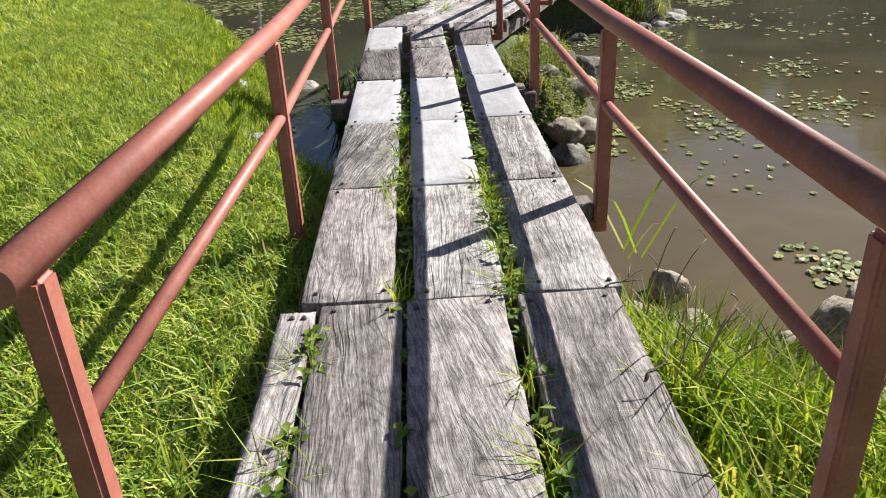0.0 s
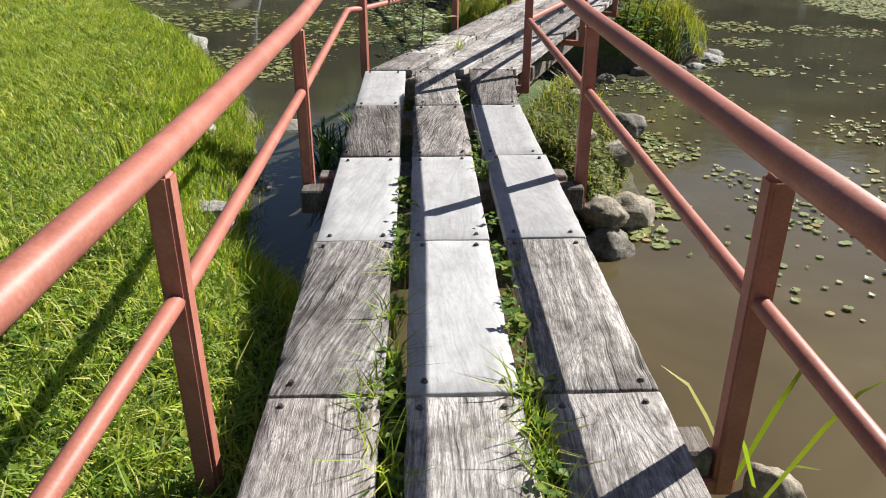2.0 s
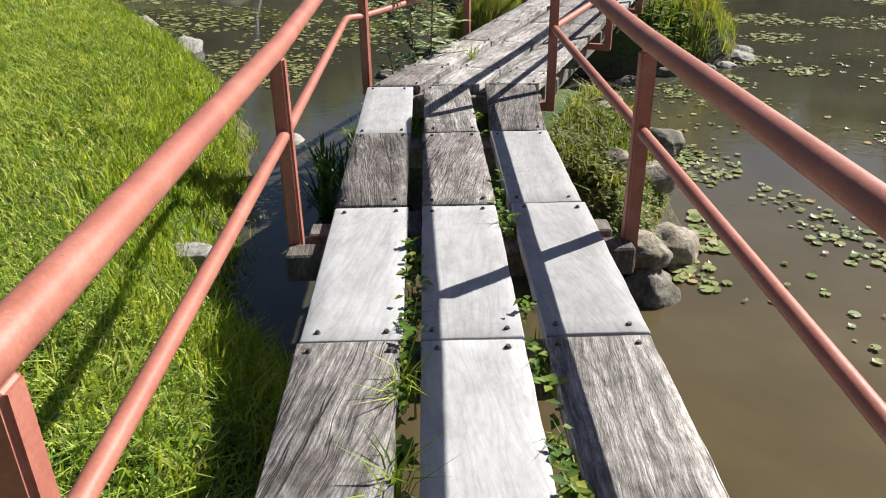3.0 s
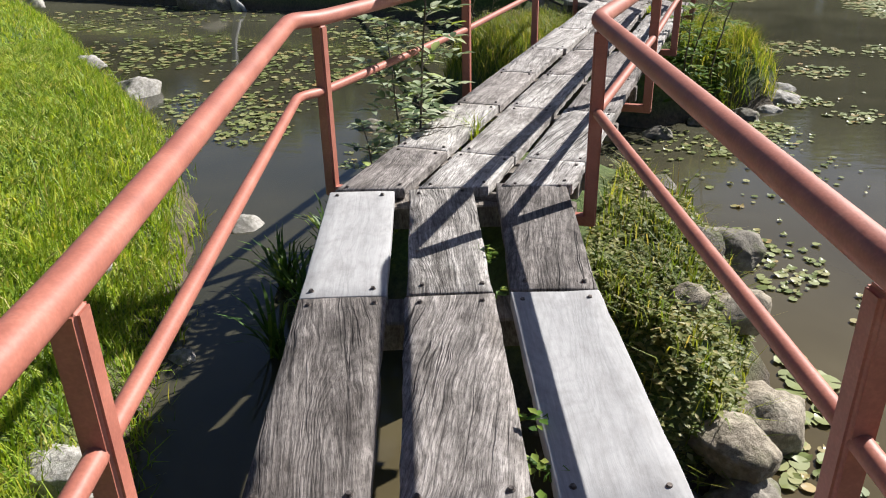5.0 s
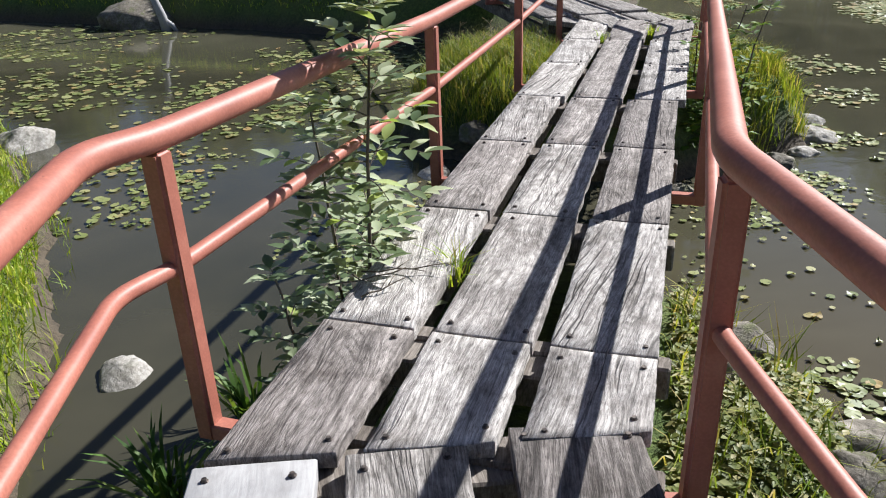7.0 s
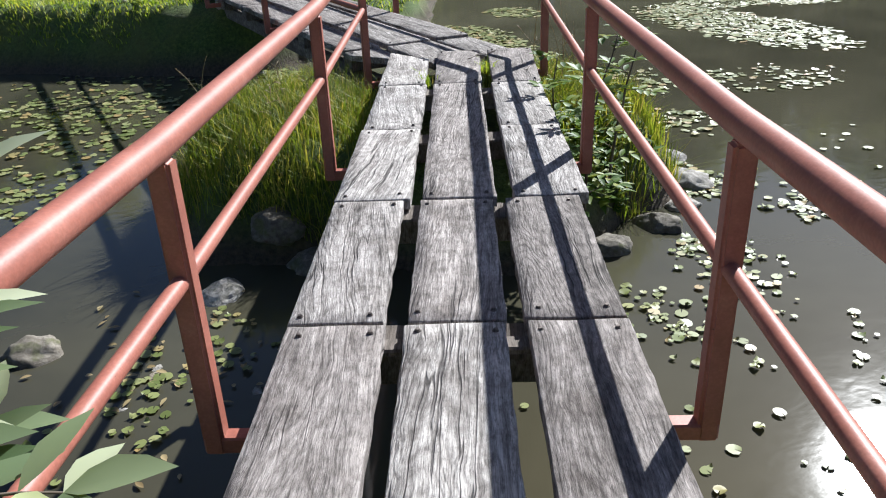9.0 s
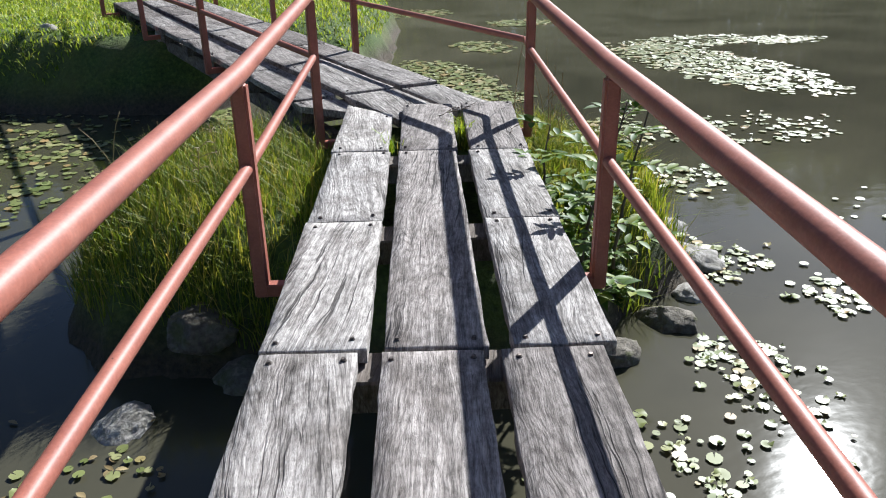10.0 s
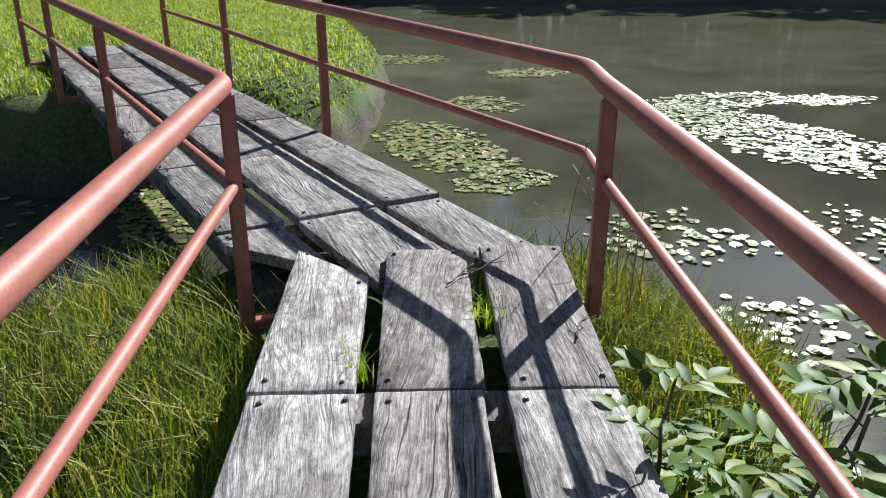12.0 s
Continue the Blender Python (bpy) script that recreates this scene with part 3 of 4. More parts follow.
def blades(name, pts, height, width, mat, label, lean=0.35, category="grass", curl=0.5):
    """Many grass blades as one thing: each a bent narrow leaf."""
    n = len(pts)
    ang = rng.uniform(0, 2 * np.pi, n)
    dx, dy = np.cos(ang), np.sin(ang)
    h = height * rng.uniform(0.55, 1.25, n)
    w = width * rng.uniform(0.7, 1.3, n)
    ln = lean * rng.uniform(0.2, 1.6, n) * h
    tw = ang + np.pi / 2 + rng.uniform(-0.6, 0.6, n)
    wx, wy = np.cos(tw) * w / 2, np.sin(tw) * w / 2
    v = np.zeros((n, 5, 3), np.float32)
    p = np.asarray(pts)
    v[:, 0] = p - np.stack([wx, wy, np.zeros(n) + 0.01], 1)
    v[:, 1] = p + np.stack([wx, wy, np.zeros(n) - 0.01], 1)
    mx, my, mz = dx * ln * 0.35, dy * ln * 0.35, h * 0.58
    v[:, 2] = p + np.stack([mx + wx * 0.8, my + wy * 0.8, mz], 1)
    v[:, 3] = p + np.stack([mx - wx * 0.8, my - wy * 0.8, mz], 1)
    v[:, 4] = p + np.stack([dx * ln * (0.9 + curl), dy * ln * (0.9 + curl), h * (1 - 0.25 * curl * rng.uniform(0, 1.5, n))], 1)
    i = np.arange(n)[:, None] * 5
    t = np.concatenate([i + [0, 1, 2], i + [0, 2, 3], i + [3, 2, 4]], 1).reshape(-1, 3)
    ob = link(name, mesh_of(name, v.reshape(-1, 3), t, mat))
    tagged(ob, label, category, kind="stuff")
    return ob


def scatter(n, x0, x1, y0, y1, keep):
    x, y = rng.uniform(x0, x1, n), rng.uniform(y0, y1, n)
    k = keep(x, y)
    x, y = x[k], y[k]
    return np.stack([x, y, land(x, y)], 1)


def off_deck(x, y, margin=0.0):
    ok = np.ones(x.shape, bool)
    for k, (u0, u1, s0, s1) in enumerate(((-0.05, 1.14, -6.5, 5.5), (0.0, 1.2, 0, 7.6), (-0.18, 1.18, 0, 8.9))):
        (ox, oy), hd = STRETCHES[k]
        a = radians(hd)
        s = (x - ox) * math.sin(a) + (y - oy) * math.cos(a)
        u = (x - ox) * math.cos(a) - (y - oy) * math.sin(a)
        ok &= ~((u > u0 - margin) & (u < u1 + margin) & (s > s0) & (s < s1))
    return ok


def clumpy(x, y, s=1.0, level=0.0):
    return rough_noise(x * 2.1 + 3, y * 2.1, s) + rng.uniform(-0.5, 0.5, x.shape) > level


lawn_near = scatter(190000, -4.5, 2.6, -1.5, 7.5, lambda x, y: (inside(LAWN_SHORE, x, y) > 0.25) & off_deck(x, y))
blades("lawn_grass", lawn_near, 0.06, 0.0085, LAWN, "bright green mown lawn grass beside the boardwalk", 0.9)
long_lawn = scatter(26000, -3.2, -0.32, -1.0, 5.0, lambda x, y: (inside(LAWN_SHORE, x, y) > 0.25) & off_deck(x, y) & clumpy(x, y, 2.6, 0.05))
blades("lawn_grass", long_lawn, 0.11, 0.009, LAWN, "longer uncut grass tufts standing in the lawn", 0.9)
lawn_mid = scatter(90000, -12, -1.2, 6.5, 24, lambda x, y: inside(LAWN_SHORE, x, y) > 0.3)
lawn_mid = np.concatenate([lawn_mid, scatter(30000, -10, -4.5, -1.5, 7, lambda x, y: x < 0)])
blades("lawn_grass", lawn_mid, 0.09, 0.016, LAWN, "sunlit green lawn sloping to the pond", 0.9)
lawn_edge = scatter(70000, -5.0, -1.1, 7.2, 14.0, lambda x, y: inside(LAWN_SHORE, x, y) > 0.12)
blades("lawn_grass", lawn_edge, 0.085, 0.010, LAWN, "bright grass growing down to the waterline", 0.8)
lawn_far = scatter(170000, -12, 9, 20.5, 42, lambda x, y: (inside(NORTH_SHORE, x, y) > 0.2) & off_deck(x, y))
blades("lawn_grass", lawn_far, 0.09, 0.017, LAWN, "sunlit lawn on the far shore", 0.9)
shore = scatter(60000, -8, -0.3, 4.2, 20, lambda x, y: (np.abs(inside(LAWN_SHORE, x, y) - 0.35) < 0.45) & off_deck(x, y, 0.05) & clumpy(x, y, 1.4, 0.12))
blades("shore_grass", shore, 0.2, 0.010, REED, "long bright green grass on the pond edge", 0.45)
right_bank = scatter(11000, 0.84, 1.6, -0.6, 3.1, lambda x, y: (inside(LAWN_SHORE, x, y) > 0.3) & (y < 2.3 - 0.5 * (x - 0.85)) & off_deck(x, y, 0.015) & clumpy(x, y, 1.4, -0.35))
blades("shore_grass", right_bank, 0.27, 0.010, REED, "tall bright green grass tufts among bank stones", 0.5)
edge_bank = scatter(20000, -2.4, -0.3, 2.6, 9.0, lambda x, y: (inside(LAWN_SHORE, x, y) > 0.02) & (inside(LAWN_SHORE, x, y) < 0.7) & off_deck(x, y, 0.02))
blades("shore_grass", edge_bank, 0.15, 0.008, REED, "long grass hanging down the bank beside the planks", 0.6)
isle_two = scatter(46000, -0.2, 4.6, 11.9, 16, lambda x, y: (inside(ISLE_TWO, x, y) > 0.1 + 0.25 * (x > 2.6)) & ((x < 2.6) | (y > 13.2)) & off_deck(x, y, 0.03) & clumpy(x, y, 1.6, -0.35))
blades("islet_grass", isle_two, 0.27, 0.006, MEADOW, "long yellow-green grass on the islet", 0.5)
isle_one = scatter(12000, -0.6, 2.0, 6, 10, lambda x, y: (inside(ISLE_ONE, x, y) > 0.08) & off_deck(x, y, 0.0) & clumpy(x, y, 1.9, 0.0))
blades("islet_grass", isle_one, 0.17, 0.007, MEADOW, "thin straggling grass on the stony islet", 0.7)


def low_weeds(name, pts, size, mat, label, leaves=7):
    """Small leafy weeds: rosettes and sprigs of oval leaves."""
    v, t = [], []
    for x, y, z in pts:
        tall = size * rnd.uniform(0.5, 1.6)
        for _ in range(leaves):
            a, up = rnd.uniform(0, 6.283), rnd.uniform(0.1, 1.0)
            ln, w = size * rnd.uniform(0.5, 1.1), size * rnd.uniform(0.16, 0.34)
            d = Vector((math.cos(a), math.sin(a), rnd.uniform(-0.2, 0.7))).normalized()
            sd = d.cross(Vector((0, 0, 1))).normalized() * w
            b = Vector((x, y, z + tall * up)) + Vector((rnd.uniform(-1, 1), rnd.uniform(-1, 1), 0)) * size * 0.3
            k = len(v)
            v += [b, b + d * ln * 0.45 + sd, b + d * ln - Vector((0, 0, ln * 0.25)), b + d * ln * 0.45 - sd]
            t += [(k, k + 1, k + 2), (k, k + 2, k + 3)]
    ob = link(name, mesh_of(name, [tuple(p) for p in v], t, mat))
    tagged(ob, label, "weeds", kind="stuff")


gap_pts = []
for u, s0, s1, n in ((0.362, -1.2, 2.9, 90), (0.755, -1.2, 2.2, 90), (0.755, 2.2, 5.0, 16), (0.07, -1.1, -0.1, 30)):
    for _ in range(n):
        w = stretch_pose(0) @ Vector((u + rnd.uniform(-0.03, 0.03), rnd.uniform(s0, s1), rnd.uniform(-0.09, -0.02)))
        gap_pts.append(tuple(w))
low_weeds("gap_weeds", gap_pts, 0.05, WEED, "small green weeds growing up between the planks", 9)
floppy = []
for x, y in ((0.01, 3.82), (0.01, 3.43), (0.04, 3.16), (0.0, 2.84), (0.05, 2.68), (0.0, 3.0), (0.45, 2.84), (0.43, 2.99), (0.45, 2.7), (0.44, 2.54), (0.46, 1.99), (0.06, 1.94), (-0.19, 1.55), (-0.2, 1.08), (0.46, 1.41), (0.48, 1.04), (0.32, 8.48), (2.69, 13.62), (2.12, 13.42), (0.45, 2.3)):
    n = rnd.randint(22, 46)
    floppy += [(x + rnd.gauss(0, 0.02), y + rnd.gauss(0, 0.045), -0.05) for _ in range(n)]
blades("gap_grass", np.array(floppy), 0.12, 0.006, REED, "grass tufts flopping out between the planks", 0.75)
tuft = np.repeat(np.array(gap_pts)[::3], 8, axis=0) + rng.normal(0, 0.018, (len(gap_pts[::3]) * 8, 3)) * [1, 1, 0]
blades("gap_grass", tuft, 0.075, 0.005, WEED, "thin grass tufts sprouting between the planks", 0.6)
mound = scatter(5200, 0.6, 2.0, 6.1, 9.9, lambda x, y: (inside(ISLE_ONE, x, y) > 0.12) & off_deck(x, y, 0.02))
low_weeds("islet_weeds", mound, 0.05, DRY_WEED, "low tangled weeds over stones beneath the railing")
mound2 = scatter(500, -0.5, 0.6, 7.6, 9.6, lambda x, y: (inside(ISLE_ONE, x, y) > 0.0) & off_deck(x, y, 0.02))
low_weeds("islet_weeds", mound2, 0.11, WEED, "leafy green weeds under the sapling")
corner_grass = scatter(10000, 2.5, 4.4, 12.5, 15.6, lambda x, y: (inside(ISLE_TWO, x, y) > 0.05) & off_deck(x, y, 0.03) & clumpy(x, y, 2.2, -0.15))
blades("islet_grass", corner_grass, 0.27, 0.008, MEADOW, "tall sunlit yellow-green grass by the corner post", 0.55)
mound3 = scatter(300, 2.6, 3.4, 11.9, 13.0, lambda x, y: (inside(ISLE_TWO, x, y) > 0.1) & off_deck(x, y, 0.02))
low_weeds("islet_weeds", mound3, 0.12, WEED, "broad-leaved green weeds beside the boardwalk")
law = scatter(900, -3.0, -0.5, 0, 5.5, lambda x, y: (inside(LAWN_SHORE, x, y) > 0.4))
low_weeds("lawn_weeds", law, 0.05, WEED, "small clover-like weeds in the lawn", 5)


def rock(x, y, r, flat=0.7, mat=ROCK, label="rounded grey-brown stone at the water's edge", sink=0.35, turn=None, fine=4):
    bm = bmesh.new()
    bmesh.ops.create_icosphere(bm, subdivisions=fine, radius=1)
    ph = rnd.uniform(0, 100)
    sx, sy = rnd.uniform(0.85, 1.25), rnd.uniform(0.8, 1.1)
    cuts = [(Vector((rnd.gauss(0, 1), rnd.gauss(0, 1), rnd.gauss(0, 0.7))).normalized(), rnd.uniform(0.62, 0.9)) for _ in range(9)]
    for v in bm.verts:
        c = v.co.copy()
        k = 1 + 0.28 * noise.noise(c * 0.9 + Vector((ph, 0, 0))) + 0.17 * noise.noise(c * 2.6 + Vector((0, ph, 0))) + 0.03 * noise.noise(c * 7 + Vector((0, 0, ph)))
        c = c * k
        for n, lim in cuts:
            over = c.dot(n) - lim
            if over > 0:
                c = c - n * over * 0.85
        c *= 1 + 0.05 * noise.noise(c * 9 + Vector((ph, ph, 0)))
        v.co = Vector((c.x * sx, c.y * sy, c.z * flat)) * r
    for f in bm.faces:
        f.smooth = True
    z = max(float(land(np.array([x]), np.array([y]))[0]), WATER - 0.06)
    ob = part("stone", bm, mat, None, "", pose(x, y, z + r * flat * (1 - 2 * sink), 0, 0, rnd.uniform(0, 360) if turn is None else turn))
    return tagged(ob, label, "stone", "stones round the pond")


for x, y, r, flat in ((1.58, 3.68, 0.135, 0.85), (1.56, 3.24, 0.165, 0.6), (1.35, 3.52, 0.095, 0.6), (1.4, 2.97, 0.13, 0.5), (1.72, 2.94, 0.15, 0.6), (1.87, 2.72, 0.13, 0.55), (2.42, 3.06, 0.25, 0.7), (2.68, 3.36, 0.17, 0.7), (1.24, 3.9, 0.06, 0.7),
                      (2.12, 3.1, 0.1, 0.6), (2.15, 2.75, 0.17, 0.55), (2.2, 2.45, 0.2, 0.5), (2.7, 2.55, 0.3, 0.6), (1.95, 2.42, 0.14, 0.5), (1.62, 2.62, 0.14, 0.5), (2.35, 2.15, 0.2, 0.5), (2.0, 2.15, 0.13, 0.5), (2.6, 2.0, 0.22, 0.5)):
    rock(x, y, r * 1.12, flat, TAN_ROCK, "rounded tan stone on the grassy bank", 0.2)
for x, y, r, flat in ((1.58, 6.76, 0.26, 0.55), (1.34, 6.42, 0.2, 0.6), (1.27, 6.98, 0.14, 0.6), (1.62, 7.26, 0.2, 0.65), (1.69, 8.25, 0.09, 0.6), (1.39, 8.15, 0.1, 0.6)):
    rock(x, y, r, flat, TAN_ROCK, "broad tan stone among weeds at the waterline")
for x, y, r, flat in ((1.38, 6.2, 0.22, 0.75), (1.75, 7.88, 0.21, 0.75), (1.5, 8.37, 0.15, 0.7), (1.55, 7.6, 0.16, 0.7), (1.72, 8.75, 0.15, 0.6), (1.1, 6.25, 0.16, 0.6), (1.83, 9.05, 0.12, 0.7),
                      (3.54, 12.36, 0.18, 0.7), (2.4, 11.66, 0.17, 0.7), (3.0, 12.15, 0.18, 0.7), (0.8, 12.95, 0.2, 0.7), (1.3, 12.55, 0.2, 0.7), (1.0, 12.75, 0.16, 0.7), (-0.72, 12.2, 0.16, 0.7)):
    rock(x, y, r, flat)
for x, y, r, flat in ((-1.5, 9.42, 0.16, 0.6), (-4.13, 14.1, 0.37, 0.6), (-4.52, 13.7, 0.28, 0.5), (4.26, 13.06, 0.23, 0.6), (3.94, 12.62, 0.15, 0.6), (4.5, 13.65, 0.18, 0.6), (0.37, 12.53, 0.2, 0.5), (0.18, 11.7, 0.09, 0.6),
                      (-1.45, 6.2, 0.2, 0.6), (-1.96, 7.82, 0.12, 0.6), (-1.4, 7.48, 0.13, 0.6), (-8.0, 18.8, 0.5, 0.6), (1.1, 20.2, 0.18, 0.6), (1.45, 19.4, 0.12, 0.6), (-0.4, 21.4, 0.15, 0.6)):
    rock(x, y, r, flat, PALE_ROCK, "pale sunlit stone at the pond edge")


def lily_pads():
    v, t = [], []
    beds = ((2.3, 8.6, 0.55, 0.55, 46, 0.06), (1.98, 7.1, 0.2, 0.4, 22, 0.10), (2.8, 10.5, 1.2, 1.1, 60, 0.05), (2.4, 11.5, 0.5, 0.4, 16, 0.05), (2.9, 6.2, 0.9, 1.2, 34, 0.05), (4.5, 8.5, 1.3, 1.8, 22, 0.06),
            (6.3, 12.2, 1.6, 1.8, 40, 0.07), (-5.0, 17.0, 1.7, 2.0, 200, 0.10), (-2.7, 12.4, 0.9, 1.1, 90, 0.075), (-2.3, 15.6, 1.2, 2.0, 150, 0.085), (-6.5, 21.5, 3, 2.2, 170, 0.11), (-1.0, 19.0, 1.6, 1.8, 90, 0.09),
            (5.2, 20.3, 0.75, 1.6, 330, 0.09), (5.2, 18.5, 0.65, 0.45, 90, 0.08), (7.6, 28.8, 1.1, 0.9, 160, 0.11), (9.4, 25.8, 0.9, 0.6, 130, 0.11), (7.0, 22.8, 0.55, 0.8, 90, 0.10), (9.7, 19.4, 1.1, 2.6, 600, 0.10),
            (11.0, 21.6, 1.6, 0.7, 220, 0.10), (12.8, 21.0, 0.9, 0.5, 120, 0.10), (5.8, 16.4, 0.8, 0.7, 60, 0.085), (4.4, 12.9, 0.4, 0.35, 44, 0.065), (4.8, 12.2, 0.35, 0.3, 26, 0.065), (5.4, 14.6, 0.6, 0.5, 45, 0.08), (3.7, 11.9, 0.25, 0.2, 12, 0.06), (3.6, 11.6, 0.4, 0.5, 22, 0.05),
            (1.5, 19.1, 0.45, 0.6, 70, 0.085), (-0.5, 17.2, 1.0, 1.6, 110, 0.085), (0.1, 11.9, 0.5, 0.5, 30, 0.055), (-0.6, 10.9, 0.5, 0.6, 14, 0.05), (7.4, 15.8, 1.2, 0.7, 70, 0.08),
            (3.08, 7.04, 0.4, 0.5, 30, 0.055), (4.24, 7.48, 0.5, 0.6, 36, 0.055), (2.81, 7.72, 0.25, 0.35, 16, 0.05), (2.66, 4.08, 0.22, 0.2, 18, 0.05), (2.75, 3.8, 0.25, 0.2, 26, 0.06), (4.7, 9.2, 0.5, 0.6, 34, 0.055),
            (1.76, 6.43, 0.13, 0.25, 14, 0.07), (2.32, 8.93, 0.25, 0.3, 20, 0.06), (2.43, 8.3, 0.2, 0.25, 14, 0.055), (2.82, 11.22, 0.3, 0.4, 22, 0.055), (3.67, 11.7, 0.35, 0.4, 26, 0.06), (-2.94, 13.6, 0.7, 0.7, 70, 0.075),
            (-2.02, 12.1, 0.45, 0.6, 36, 0.06), (-2.0, 13.1, 0.5, 0.7, 44, 0.06), (4.33, 13.2, 0.35, 0.45, 30, 0.06), (-0.1, 11.4, 0.2, 0.35, 14, 0.05), (-1.05, 18.6, 0.9, 1.0, 70, 0.085), (-1.07, 15.1, 0.5, 0.8, 44, 0.075), (1.6, 18.4, 0.35, 0.9, 70, 0.08))
    for cx, cy, rx, ry, n, r in beds:
        for _ in range(int(n * 1.8)):
            a, q = rnd.uniform(0, 6.283), math.sqrt(rnd.random()) * rnd.uniform(0.75, 1.12)
            x, y = cx + math.cos(a) * q * rx, cy + math.sin(a) * q * ry
            rr = r * rnd.uniform(0.26, 0.72)
            if float(land(np.array([x]), np.array([y]))[0]) > WATER - 0.03:
                continue
            z0, k, cut = WATER + rnd.uniform(0.004, 0.014), len(v), rnd.uniform(0, 6.283)
            tx, ty = rnd.gauss(0, 0.05), rnd.gauss(0, 0.05)
            v.append((x, y, z0 + 0.004))
            m = 11
            for i in range(m):
                b = cut + 0.16 + (6.283 - 0.32) * i / (m - 1)
                e = rr * (1 + rnd.uniform(-0.06, 0.06))
                px, py = math.cos(b) * e, math.sin(b) * e
                v.append((x + px, y + py, z0 + 0.004 + px * tx + py * ty + (rnd.uniform(0, 0.02) if rnd.random() < 0.12 else 0)))
            t += [(k, k + i, k + i + 1) for i in range(1, m)]
    ob = link("lily_pads", mesh_of("lily_pads", v, t, LILY))
    tagged(ob, "round pale green lily pads floating on the pond", "lily pads", kind="stuff")


lily_pads()


def leaf_into(v, t, base, d, ln, w, fold=0.25):
    """One pointed leaf with a fold along its rib."""
    d = d.normalized()
    sd = d.cross(Vector((0, 0, 1)))
    sd = sd.normalized() if sd.length > 1e-3 else Vector((1, 0, 0))
    up = sd.cross(d).normalized()
    k = len(v)
    drop = Vector((0, 0, ln * 0.16))
    v.append(base)
    for f, wide in ((0.2, 0.68), (0.45, 1.0), (0.72, 0.7)):
        c = base + d * ln * f - drop * f * f
        v += [c + sd * w * wide + up * w * wide * fold, c, c - sd * w * wide + up * w * wide * fold]
    v.append(base + d * ln - drop)
    t += [(k, k + 1, k + 2), (k, k + 2, k + 3)]
    for r in (k + 1, k + 4):
        t += [(r, r + 3, r + 4), (r, r + 4, r + 1), (r + 1, r + 4, r + 5), (r + 1, r + 5, r + 2)]
    t += [(k + 7, k + 10, k + 8), (k + 8, k + 10, k + 9)]


def sapling(x, y, z, height, fronds, size, label, lean=(0, 0), mat=SHRUB):
    """A thin upright stem with feathered leaf stalks."""
    ob = empty("sapling", (x, y, z))
    tagged(ob, label, "shrub", "young shrubs beside the walkway")
    line = [Vector((lean[0] * (k / 8) ** 1.5 * height + rnd.uniform(-0.01, 0.01), lean[1] * (k / 8) ** 1.5 * height + rnd.uniform(-0.01, 0.01), height * k / 8)) for k in range(9)]
    part("stem", tube(line, 0.012, 7, 0.004), BARK, ob)
    v, t = [], []
    for i in range(fronds):
        s = 0.12 + 0.88 * i / (fronds - 1)
        p = line[0].lerp(line[8], s)
        q = int(min(7, s * 8))
        p = line[q].lerp(line[q + 1], s * 8 - q)
        a = i * 2.4 + rnd.uniform(-0.4, 0.4)
        reach = size * (1.15 - 0.5 * s) * rnd.uniform(0.75, 1.2)
        d = Vector((math.cos(a), math.sin(a), rnd.uniform(0.15, 0.7))).normalized()
        pts = [p + d * reach * k / 4 - Vector((0, 0, 0.25 * reach * (k / 4) ** 2)) for k in range(5)]
        part("twig", tube(pts, 0.0035, 5, 0.0015), BARK, ob)
        side = d.cross(Vector((0, 0, 1))).normalized()
        for k in range(1, 5):
            for sgn in (-1, 1):
                leaf_into(v, t, pts[k], side * sgn + d * 0.55 + Vector((0, 0, rnd.uniform(-0.3, 0.35))), size * rnd.uniform(0.32, 0.5), size * rnd.uniform(0.07, 0.11))
        leaf_into(v, t, pts[4], d, size * 0.48, size * 0.11)
    link("leaves", mesh_of("leaves", [tuple(p) for p in v], t, mat), ob)
    return ob


sapling(-0.06, 8.68, -0.75, 1.85, 46, 0.27, "slender sapling with feathered green leaves by the railing", (0.06, 0.0))
sapling(-0.17, 8.85, -0.75, 1.35, 24, 0.25, "leafy green sapling beside the boardwalk", (-0.05, 0.02))
sapling(-0.25, 8.35, -0.8, 0.85, 16, 0.2, "low leafy sapling at the pond edge", (-0.15, 0.0))
sapling(-0.02, 9.2, -0.75, 0.8, 16, 0.2, "short leafy shrub close to the planks", (-0.05, 0.0))
for x, y, h, ln in ((2.66, 11.9, 0.8, (0.05, 0.03)), (2.84, 12.3, 1.0, (0.2, -0.05)), (3.1, 12.35, 1.0, (0.22, 0.05)), (2.8, 12.7, 0.8, (0.05, 0.0))):
    sapling(x, y, -0.6, h, 10, 0.24, "bushy green shrub with pointed leaves against the railing", ln, WEED)


